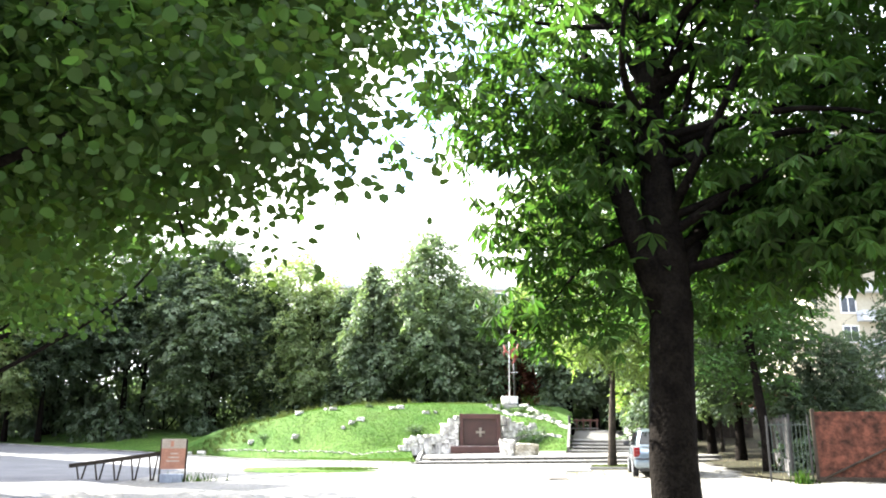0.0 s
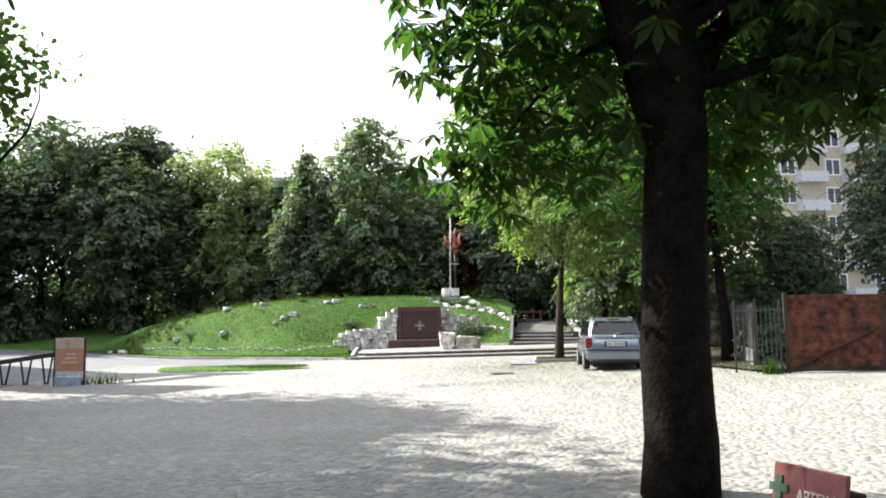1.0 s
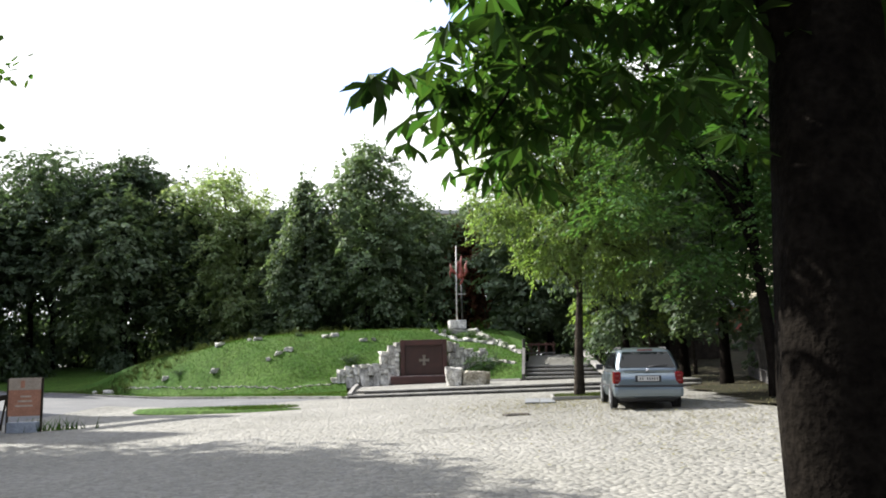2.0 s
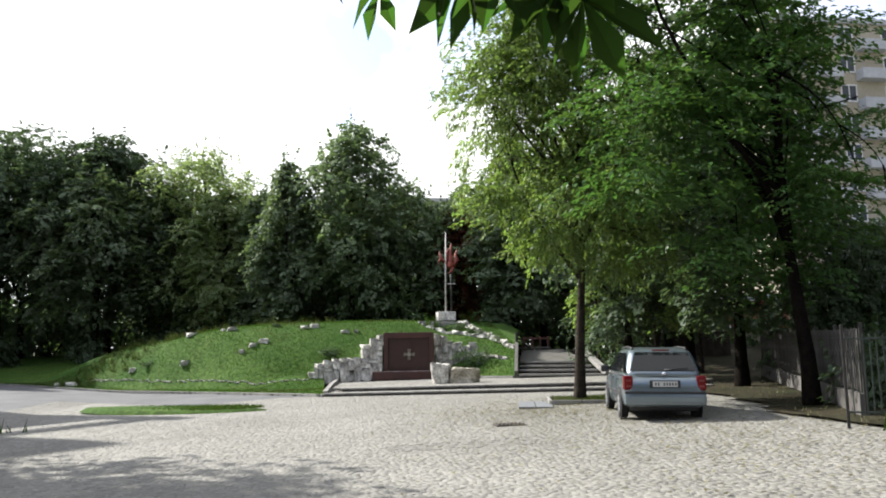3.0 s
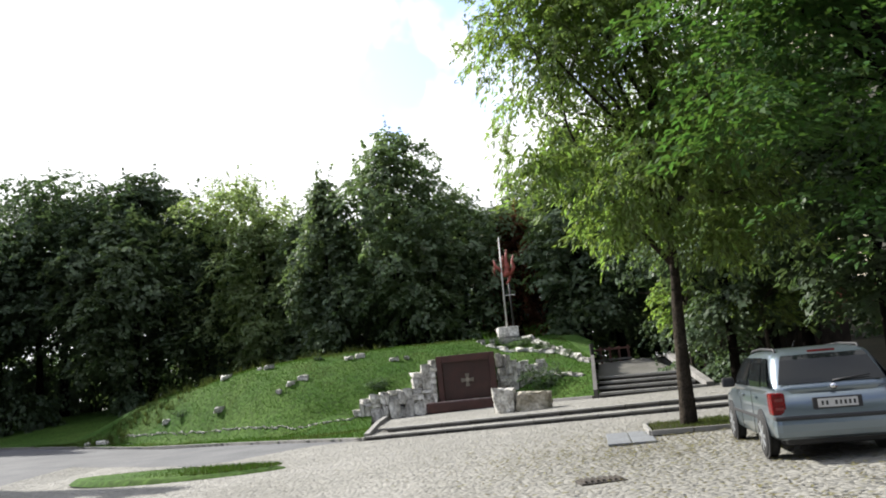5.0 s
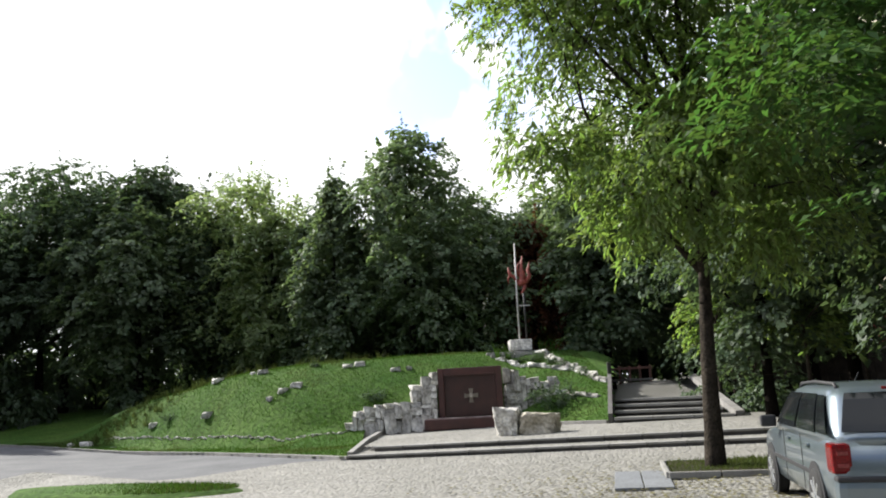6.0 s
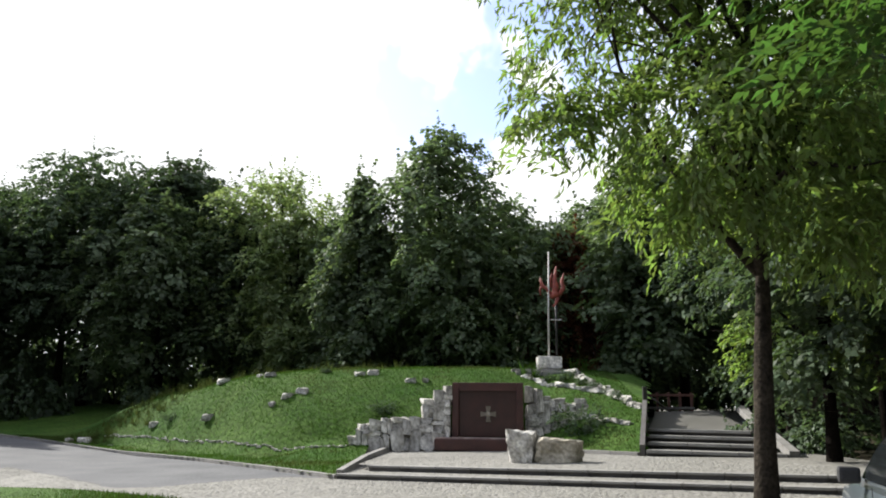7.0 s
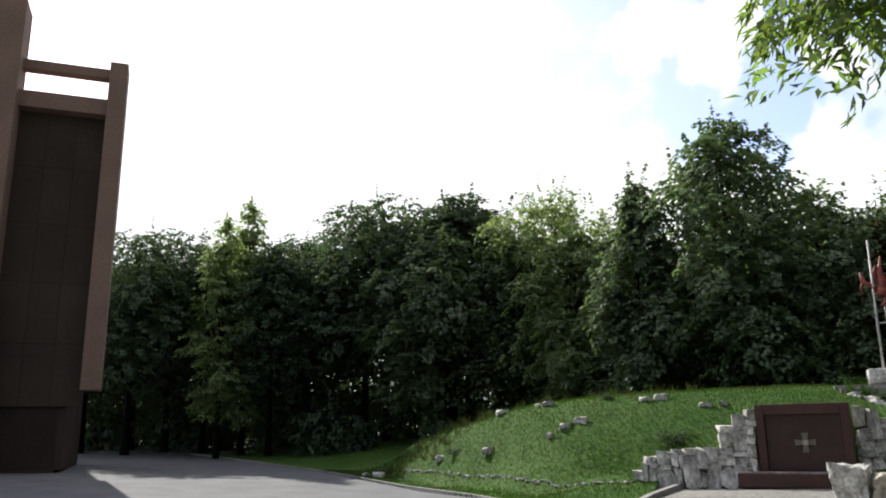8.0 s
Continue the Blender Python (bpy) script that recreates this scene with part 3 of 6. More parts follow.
bank = new("bank", grid_mesh("bank", list(np.arange(9.0, 40.1, 0.5)), list(np.arange(20.5, 80, 0.5)),
                             lambda x, y: base(x, y) + 0.06 + 0.9 * smooth((y - 38) / 10) * smooth((x - 12) / 2) + 0.05 * noise.noise(Vector((x, y, 2))),
                             M_WOODFLOOR, lambda x, y: x > 9.9 + max(0, y - 23) * 0.26 + 0.15 * math.sin(y * 2) and (y < 38.4 or x > STAIR_R.x + 0.25 + (y - 39.1) * 0.1)))
tagged(bank, "shaded bare earth and thin grass beside the fence", "ground", kind="structure")


def strip(name, points, width, height, length, mat, ob, drop=0.0, label=""):
    """Separate stones of a given length laid end to end along points."""
    meshes = {}
    for (a, b) in zip(points, points[1:]):
        a, b = Vector(a), Vector(b)
        run = (b - a).length
        n = max(1, round(run / length))
        for i in range(n):
            p = a.lerp(b, (i + 0.5) / n)
            d = (b - a).normalized()
            key = round(run / n, 3)
            if key not in meshes:
                me = bpy.data.meshes.new(name)
                bb = box(key - 0.012, width, height, bevel=0.012)
                bb.to_mesh(me)
                bb.free()
                me.materials.append(mat)
                meshes[key] = me
            m = Matrix.Translation((p.x, p.y, p.z - drop)) @ Matrix.Rotation(math.atan2(d.y, d.x), 4, "Z") @ Matrix.Rotation(-math.asin(max(-1, min(1, d.z))), 4, "Y")
            part(name, meshes[key], mat, ob, label, m)


def at_ground(x, y, dz=0.0):
    return (x, y, base(x, y) + dz)


lawn_kerb = thing("kerb", pose(0, 0, 0), "low concrete kerb stones edging the lawn", "kerb", kind="structure")
strip("kerb_stone", [at_ground(x, y, -0.12) for x, y in LAWN_EDGE], 0.12, 0.22, 1.0, M_KERB, lawn_kerb)
side_kerb = thing("kerb", pose(0, 0, 0), "low concrete kerb between lawn and platform", "kerb", kind="structure")
strip("kerb_stone", [at_ground(0.95, 37.95, -0.02), (1.2, 41.0, 0.16), (1.45, 44.3, 0.2)], 0.16, 0.22, 0.8, M_KERB, side_kerb)

# paved platform in two low steps before the plaque
platform = thing("platform", pose(0, 0, 0), "two low paved steps before the memorial, risers coloured as in shade", "platform", kind="structure")


def platform_slab(name, inset, dz, mat, label):
    a = CORNER + STEP_IN * inset + STEP_DIR * (0.02 + inset * 0.25)
    b = CORNER + STEP_IN * inset + STEP_DIR * 13.4
    outline = [(a.x, a.y), (b.x, b.y), (13.2, 40.0), (12.2, 42.2), (9.4, 42.2), (8.4, 45.2), (0.9, 45.2), (1.3, 44.4)]
    b_ = bmesh.new()
    low = [b_.verts.new((x, y, SLOPE * x - 0.1)) for x, y in outline]
    top = [b_.verts.new((x, y, SLOPE * x + dz)) for x, y in outline]
    b_.faces.new(top)
    for i in range(len(outline)):
        j = (i + 1) % len(outline)
        b_.faces.new((low[i], low[j], top[j], top[i]))
    return part(name, b_, mat, platform, label)


platform_slab("lower_step", 0.12, 0.105, M_SAND, "")
platform_slab("upper_step", 1.12, 0.23, M_SAND, "")
for inset, dz in ((0.06, 0.0), (1.06, 0.12)):
    a = CORNER + STEP_IN * inset + STEP_DIR * (inset * 0.25)
    b = CORNER + STEP_IN * inset + STEP_DIR * 13.2
    strip("edge_stone", [(a.x, a.y, SLOPE * a.x + dz + 0.072), (b.x, b.y, SLOPE * b.x + dz + 0.072)], 0.3, 0.052, 0.9, M_KERB, platform, label="pale stone edge")
    # dark colour paints the shade on risers turned from the sun
    a, b = a + STEP_IN * 0.07, b + STEP_IN * 0.07
    strip("riser_stone", [(a.x, a.y, SLOPE * a.x + dz - 0.06), (b.x, b.y, SLOPE * b.x + dz - 0.06)], 0.3, 0.13, 0.9, M_SLATE_SHADE, platform, label="riser stone, coloured dark as in shade")

# steps up beside the mound
stairs = thing("stairs", pose(0, 0, 0), "four broad paved steps with pale stone edges", "stairs", kind="structure")
side_dir = (STAIR_R - STAIR_L).normalized()
up_dir = Vector((STAIR_TURN, 1, 0)).normalized()
for i in range(4):
    a, b = STAIR_L + up_dir * (1.12 * i), STAIR_R + up_dir * (0.96 * i) + side_dir * (-0.18 * i)
    c, d = STAIR_L + up_dir * (1.12 * i + 1.3), STAIR_R + up_dir * (0.96 * i + 1.3) + side_dir * (-0.18 * i)
    z1 = 0.46 + 0.155 * (i + 1)
    b_ = bmesh.new()
    vs = [b_.verts.new((p.x, p.y, zz)) for zz in (0.2, z1 - 0.03) for p in (a, b, d, c)]
    b_.faces.new(vs[4:])
    for k in range(4):
        b_.faces.new((vs[k], vs[(k + 1) % 4], vs[4 + (k + 1) % 4], vs[4 + k]))
    # dark body puts the risers' shade under the pale edges
    part("tread", b_, M_SLATE_SHADE, stairs)
    strip("edge_stone", [(a.x, a.y, z1 - 0.07), (b.x, b.y, z1 - 0.07)], 0.3, 0.085, 1.1, M_KERB, stairs, label="pale stone edge")
    for dy in (0.36, 0.76):
        strip("tread_stone", [(a.x + 0.1 + dy * 0.25, a.y + dy, z1 - 0.05), (b.x + dy * 0.15, b.y + dy, z1 - 0.05)], 0.38, 0.04, 0.55, M_SETT_ONE, stairs)
t0, t1 = STAIR_L + up_dir * 5.25, STAIR_R + up_dir * 4.6 - side_dir * 0.6
b_ = bmesh.new()
vs = [b_.verts.new(p) for p in ((t0.x - 0.2, t0.y - 0.8, 1.05), (t1.x, t1.y - 0.8, 1.07), (t1.x + 0.7, t1.y + 5, 1.62), (t0.x + 1.2, t0.y + 4, 1.58))]
b_.faces.new(vs)
bmesh.ops.solidify(b_, geom=b_.faces[:], thickness=0.12)
part("landing", b_, M_SETT_ONE, stairs, "sloping paved path above the steps")
for s, (p0, p1) in enumerate(((STAIR_R + side_dir * 0.15, t1 + side_dir * 0.3 - up_dir * 0.4), (t1 + side_dir * 0.3 - up_dir * 0.4, t1 + side_dir * 0.3 + up_dir * 4.5))):
    strip("side_stone", [(p0.x, p0.y, 0.5 + 0.72 * s), (p1.x, p1.y, 1.22 + 0.4 * s)], 0.26, 0.2, 0.7, M_KERB, stairs)
stair_wall = thing("stair_wall", pose(0, 0, 0), "dark upright slab wall along the steps", "wall", kind="structure")
w0, w1 = STAIR_L - side_dir * 0.12, STAIR_L - side_dir * 0.12 + up_dir * 5.4
b_ = bmesh.new()
vs = [b_.verts.new((p.x + o, p.y, zz)) for o in (-0.07, 0.07) for p, zz in ((w0, 0.3), (w1, 0.6), (w1, 2.15), (w0, 0.75))]
for f in ((0, 1, 2, 3), (7, 6, 5, 4), (0, 3, 7, 4), (3, 2, 6, 7), (2, 1, 5, 6), (1, 0, 4, 5)):
    b_.faces.new([vs[i] for i in f])
part("slab", b_, M_SLATE_SHADE, stair_wall)
post = part("post", box(0.14, 0.14, 1.5, bevel=0.02), M_IRON, stair_wall, "", Matrix.Translation((w1.x - 0.15, w1.y - 0.6, 0.9)))

# ---- memorial ----
memorial = thing("memorial_plaque", pose(4.7, 44.55, SLOPE * 4.7 + 0.23, 0, 0, -6), "framed dark red granite plaque with pale cross on a ledge", "memorial")
part("panel", box(1.86, 0.12, 1.5, 0, 0.08, 0.4, 0.01), M_PLAQUE, memorial)
for sx in (-1, 1):
    part("frame_side", box(0.22, 0.24, 1.82, sx * 1.04, 0.0, 0.3, 0.02), M_PLAQUE_FRAME, memorial)
part("frame_top", box(1.86, 0.24, 0.27, 0, 0.0, 1.85, 0.02), M_PLAQUE_FRAME, memorial)
part("ledge", box(2.85, 0.85, 0.36, -0.2, -0.42, 0.0, 0.03), M_PLAQUE_FRAME, memorial, "red granite ledge")
# top slab in a paler, mottled colour than the ledge
part("ledge_top", box(2.78, 0.8, 0.03, -0.2, -0.43, 0.357, 0.01), M_LEDGE, memorial, "pale mottled top of the ledge")
cross = bmesh.new()
for a in range(4):
    arm = bmesh.new()
    vs = [arm.verts.new(p) for p in ((-0.045, 0, 0.02), (0.045, 0, 0.02), (0.085, 0, 0.25), (-0.085, 0, 0.25))]
    arm.faces.new(vs)
    bmesh.ops.solidify(arm, geom=arm.faces[:], thickness=0.04)
    bmesh.ops.transform(arm, matrix=Matrix.Rotation(a * math.pi / 2, 4, "Y"), verts=arm.verts)
    join(cross, arm)
box(0.14, 0.05, 0.14, 0, 0.0, -0.07, 0.01, bm=cross)
part("cross", cross, M_CROSS, memorial, "pale metal cross", Matrix.Translation((0.02, -0.04, 1.12)))


def stone_wall(name, x0, x1, y, label, seed, slope=0.0):
    """Upright rough stones in a dry wall; each stone is a piece."""
    ob = thing(name, pose(0, 0, 0), label, "stone wall", "stone walls beside the plaque")
    rnd = random.Random(seed)
    kinds = [block_mesh("stone", 0.33, 0.36, 0.33, seed * 31 + k, M_ROCK, 1, 0.17, 0.09) for k in range(9)]
    x = x0
    while x < x1:
        w = rnd.uniform(0.16, 0.46)
        z = 0.0
        top = wall_top(x + w / 2) + rnd.uniform(-0.08, 0.1)
        while z < top - 0.05:
            h = min(rnd.choice((rnd.uniform(0.14, 0.3), rnd.uniform(0.3, 0.75))), top - z + 0.04)
            me = kinds[rnd.randrange(9)]
            yy = y + slope * (x - x0) + rnd.uniform(-0.06, 0.06) + z * 0.08
            m = Matrix.Translation((x + w / 2, yy, SLOPE * x + 0.2 + z)) @ Matrix.Rotation(rnd.choice((0, math.pi)) + rnd.uniform(-0.3, 0.3), 4, "Z") @ Matrix.Diagonal((w / 0.33, 1.3, h / 0.33, 1))
            part("stone", me, M_ROCK, ob, "", m)
            z += h * 0.93
        x += w * 0.9
    part("core", box(x1 - x0, 0.35, 0.5, (x0 + x1) / 2, y + 0.3, SLOPE * x0 + 0.1, 0.03), M_SLATE_SHADE, ob, "dark joints behind the stones")
    return ob


stone_wall("stone_wall", 0.2, 3.4, 44.65, "pale limestone dry wall, tall upright stones stepping up", 5, -0.02)
stone_wall("stone_wall", 5.95, 7.6, 44.75, "pale limestone dry wall sinking into the mound", 9, 0.12)

boulder = thing("boulder", pose(5.75, 38.9, SLOPE * 5.75 + 0.2, 0, 0, -12), "split pale limestone boulder lying on the paving", "boulder")
part("half", block_mesh("half", 0.66, 0.7, 0.84, 19, M_ROCK, 6, 0.17, 0.1), M_ROCK, boulder, "white upright half", pose(-0.34, 0, -0.05, 0, -7, 0))
part("half", block_mesh("half", 1.12, 0.75, 0.6, 24, M_ROCK_TAN, 7, 0.15, 0.11), M_ROCK_TAN, boulder, "tan flat half", pose(0.4, -0.02, -0.05, 0, 5, 0))


def lie(x, y):
    return lawn_height(x, y)


# ---- flagpole ----
px, py = 7.5, 51.5
pz = lie(px, py)
mast = thing("mast", pose(px, py, pz + 0.17), "slim white flagpole with red metal emblem on a stone block", "flagpole")
part("plinth", box(1.0, 0.75, 0.5, 0, 0, 0, 0.05), M_ROCK, mast, "pale stone block")
part("pole", tube("pole", [(0, 0, 0.4), (0.02, 0, 2.5), (0.06, 0, 4.95)], [0.045, 0.04, 0.03], M_POLE, 10), M_POLE, mast)
plumes = [([(0.12, 0.05, 3.0), (0.3, 0.05, 3.16), (0.52, 0.05, 3.1)], [0.1, 0.17, 0.08]),
          ([(0.3, 0.05, 3.0), (0.34, 0.05, 3.45), (0.3, 0.05, 3.8), (0.38, 0.05, 4.35)], [0.13, 0.15, 0.1, 0.025]),
          ([(0.14, 0.05, 3.1), (-0.02, 0.05, 3.35), (-0.24, 0.05, 3.5), (-0.3, 0.05, 3.85)], [0.09, 0.08, 0.1, 0.03]),
          ([(-0.22, 0.05, 3.5), (-0.34, 0.05, 3.3), (-0.3, 0.05, 3.05)], [0.07, 0.05, 0.02]),
          ([(0.48, 0.05, 3.1), (0.66, 0.05, 3.4), (0.6, 0.05, 3.7), (0.7, 0.05, 4.05)], [0.09, 0.1, 0.07, 0.02]),
          ([(0.16, 0.05, 3.4), (0.1, 0.05, 3.75), (0.2, 0.05, 4.05)], [0.06, 0.07, 0.02]),
          ([(0.4, 0.05, 3.0), (0.36, 0.05, 2.75), (0.2, 0.05, 2.6)], [0.1, 0.07, 0.02])]
part("emblem", tubes("emblem", plumes, M_RED_METAL, 7, 0.35), M_RED_METAL, mast, "red-brown openwork metal emblem")
part("post", tube("post", [(0.35, 0.12, 0.3), (0.35, 0.12, 3.4)], [0.055, 0.055], M_IRON, 10), M_IRON, mast, "dark column behind the pole")
part("bracket", box(0.5, 0.05, 0.05, 0.33, 0.0, 2.02, 0.015), M_POLE, mast, "short pale bracket")
terrace = thing("terrace", pose(7.2, 50.9, lie(7.2, 50.6) - 0.06), "low pale stone terrace round the mast", "terrace", kind="structure")
for i in range(5):
    part("slab", box(0.5, 0.9, 0.42, -1.05 + i * 0.52, 0.3 + 0.03 * (i % 2), -0.1, 0.015), M_KERB, terrace)
    part("slab", box(0.5, 0.4, 0.34, -0.9 + i * 0.52, -0.4, -0.12, 0.015), M_KERB, terrace)

# ---- rocks on the grass ----
rock_kinds = [block_mesh("rock", 0.95, 0.6, 0.42, 40 + k, M_ROCK, 2, 0.26, 0.13) for k in range(6)]


def rock(x, y, size, rz=0, flat=1.0, label="pale limestone rock lying in the grass", group="rocks on the mound"):
    ob = new("rock", rock_kinds[int(abs(x * 7 + y * 3)) % 6])
    ob.matrix_basis = pose(x, y, lie(x, y) - 0.17 * size, 0, 0, rz) @ Matrix.Diagonal((size * 0.8, size * 0.8, size * flat, 1))
    return tagged(ob, label, "rock", group)


for x, y, s, rz in ((-5.95, 49.6, 0.65, 10), (-2.5, 47.7, 0.55, 20), (-2.0, 47.9, 0.55, -20), (-3.0, 47.5, 0.4, 60), (-0.1, 49.6, 0.5, 40), (0.35, 49.8, 0.6, 5), (-3.8, 50.4, 0.6, 5), (-4.3, 50.6, 0.35, 50), (-6.0, 51.4, 0.6, 30),
                    (1.95, 49.0, 0.55, 0), (2.45, 49.1, 0.45, 80), (-9.0, 52.0, 0.5, 20), (-12.2, 52.6, 0.7, 0), (-13.0, 52.9, 0.5, 90), (-10.6, 51.6, 0.3, 30)):
    rock(x, y, s, rz)
# row of small stones along the mound's foot
row_ob = thing("stone_edging", pose(0, 0, 0), "row of small white stones along the foot of the mound", "edging")
rnd = random.Random(3)
for i in range(84):
    t = i / 83
    x = -11.8 + 12.0 * t
    y = edge_y(x) + 2.3 + 3.3 * t ** 5 + rnd.uniform(-0.08, 0.08)
    part("stone", rock_kinds[i % 6], M_ROCK, row_ob, "", pose(x, y, lie(x, y) + 0.01, 0, 0, rnd.uniform(0, 180)) @ Matrix.Diagonal((*[rnd.uniform(0.09, 0.17)] * 3, 1)))
# rows of flat broken stones running from the terrace down to the steps, with low plants between them
for a, b, n, big in (((6.4, 49.9), (9.2, 47.0), 20, 1.0), ((8.3, 50.4), (9.7, 45.0), 24, 1.25), ((6.7, 46.3), (9.1, 43.3), 22, 0.85)):
    run = thing("stone_edging", pose(0, 0, 0), "row of flat broken pale stones stepping down the mound", "edging")
    turn = math.degrees(math.atan2(b[1] - a[1], b[0] - a[0]))
    for i in range(n):
        t = (i + rnd.uniform(0, 0.5)) / n
        x, y = a[0] + (b[0] - a[0]) * t + rnd.uniform(-0.06, 0.06), a[1] + (b[1] - a[1]) * t
        k = rnd.uniform(0.3, 0.5) * big
        part("stone", rock_kinds[rnd.randrange(6)], M_ROCK, run, "", pose(x, y, lie(x, y) - 0.03, rnd.uniform(-12, 12), rnd.uniform(-8, 8), turn + rnd.uniform(-25, 25)) @ Matrix.Diagonal((k * 1.25, k * 0.8, k * rnd.uniform(0.6, 1.0), 1)))
slope_kerb = thing("kerb", pose(0, 0, 0), "low concrete kerb at the foot of the grass slope", "kerb", kind="structure")
strip("kerb_stone", [(6.25, 43.35, SLOPE * 6.25 + 0.2), (8.62, 40.55, SLOPE * 8.62 + 0.2)], 0.12, 0.13, 0.9, M_KERB, slope_kerb)

# ---- grass island, tree bed, slab, drain ----
island = thing("grass_island", pose(-3.6, 33.9, base(-3.6, 33.9), 0, 0, -27), "low lens of grass ringed by paving", "lawn", kind="structure")
isl_v, isl_f = [(0, 0, 0.13)], []
for rr, zz in ((0.6, 0.12), (0.93, 0.09), (1.0, -0.03)):
    for k in range(48):
        a = 2 * math.pi * k / 48
        isl_v.append((3.45 * rr * math.cos(a), 1.15 * rr * abs(math.sin(a)) ** 1.25 * math.copysign(1, math.sin(a)), zz + 0.01 * noise.noise(Vector((a * 3, rr * 5, 0)))))
isl_f += [(0, 1 + k, 1 + (k + 1) % 48) for k in range(48)]
for r_ in range(2):
    isl_f += [(1 + r_ * 48 + k, 49 + r_ * 48 + k, 49 + r_ * 48 + (k + 1) % 48, 1 + r_ * 48 + (k + 1) % 48) for k in range(48)]
part("turf", mesh_of("turf", isl_v, isl_f, M_LAWN, True), M_LAWN, island)
bed = thing("tree_bed", pose(8.45, 29.45, SLOPE * 8.45 - 0.02, 0, 0, -14), "kerbed bed of dry thin grass round a tree", "tree bed", kind="structure")
part("soil", box(3.0, 1.7, 0.09, 0.1, 0, 0.0, 0.01), M_WOODFLOOR, bed)
for yy in (-0.9, 0.9):
    for i in range(4):
        part("kerb_stone", box(0.78, 0.07, 0.1, -1.1 + i * 0.8, yy, 0, 0.012), M_KERB, bed)
for yy in (-0.45, 0.45):
    part("kerb_stone", box(0.07, 0.86, 0.1, -1.5, yy, 0, 0.012), M_KERB, bed)
slab = thing("paving_slab", pose(6.4, 29.1, SLOPE * 6.4 - 0.01, 0, 0, -14), "smooth grey concrete slab let into the setts", "paving slab")
for i in range(2):
    part("slab", box(0.42, 2.1, 0.05, -0.22 + i * 0.44, 0, 0, 0.008), M_SLAB, slab)
drain = thing("drain_cover", pose(4.65, 24.6, SLOPE * 4.65 - 0.02), "rusty cast-iron drain grate in the paving", "drain")
part("frame", box(0.62, 0.42, 0.04, 0, 0, 0, 0.01), M_DRAIN, drain)
for i in range(7):
    part("bar", box(0.035, 0.32, 0.03, -0.24 + i * 0.08, 0, 0.035, 0.005), M_DRAIN, drain)


# ---- background wood ----
rngt = np.random.default_rng(7)
WOOD = "trees of the background wood"


def wood_tree(name, x, y, top, r, leaf_mat, label, seed, h0=1.6, n=11, clumps=620, per=20, leaf=(0.27, 0.19), tip=0.5, group=WOOD, spread=0.5, shoots=0.05):
    h = top - base(x, y)
    rng = np.random.default_rng(seed)
    lobes = lobed(rng, h0 + r * 0.3, h - 0.7 - r * 0.1, r, n, 1.0, tip)
    lobes.append(((0, 0, h0 + (h - h0) * 0.45), (r * 0.55, r * 0.55, (h - h0) * 0.36)))
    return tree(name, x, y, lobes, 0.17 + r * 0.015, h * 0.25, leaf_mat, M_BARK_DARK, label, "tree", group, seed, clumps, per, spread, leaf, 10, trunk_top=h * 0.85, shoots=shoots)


oak = wood_tree("oak", 2.6, 60.5, 17.7, 5.6, L_OAK, "tall dense green oak with an uneven pointed crown", 11, 0.8, 19, 1700, tip=0.5)
oak_low = wood_tree("oak", -1.7, 60.5, 14.8, 3.0, L_OAK, "slender grey-green oak beside a taller one", 12, 0.8, 12, 1000, tip=0.6)
birch = wood_tree("birch", -8.4, 70.0, 17.6, 7.2, L_BIRCH, "light green birch with a soft rounded crown", 13, 0.8, 16, 2000, leaf=(0.24, 0.17), tip=1.0)
birch_low = wood_tree("birch", -6.5, 67.0, 14.3, 4.0, L_BIRCH, "small bright green birch", 14, 0.8, 10, 1100, leaf=(0.23, 0.16), tip=0.9)
maple = wood_tree("maple", -23.5, 71.5, 18.6, 8.9, L_DARK, "broad dark green maple with a dense crown", 15, 3.4, 18, 2000, tip=1.1, shoots=0.025)
maple_tall = wood_tree("maple", -17.0, 72.7, 18.6, 6.4, L_DARK, "dark maple with a spiky narrow top", 16, 3.2, 15, 1500, tip=0.7)
dark_mid = wood_tree("oak", 6.6, 62.5, 13.6, 5.4, L_OAK, "dense dark oak in the wood's edge", 17, 0.6, 13, 1200, tip=1.0)
russet = wood_tree("plum_tree", 9.8, 61.5, 12.2, 2.6, L_RED, "russet-leaved plum tree in the wood's edge", 18, 1.2, 8, 420)
light_left = wood_tree("poplar", -31.6, 68.0, 20.2, 3.6, L_BIRCH, "light olive poplar with a feathery top", 19, 1.6, 12, 800, tip=0.2)


def again(src, x, y, rz, s=1.0, sz=1.0):
    return copy_thing(src, pose(x, y, base(x, y) - 0.05, 0, 0, rz) @ Matrix.Diagonal((s, s, s * sz, 1)))


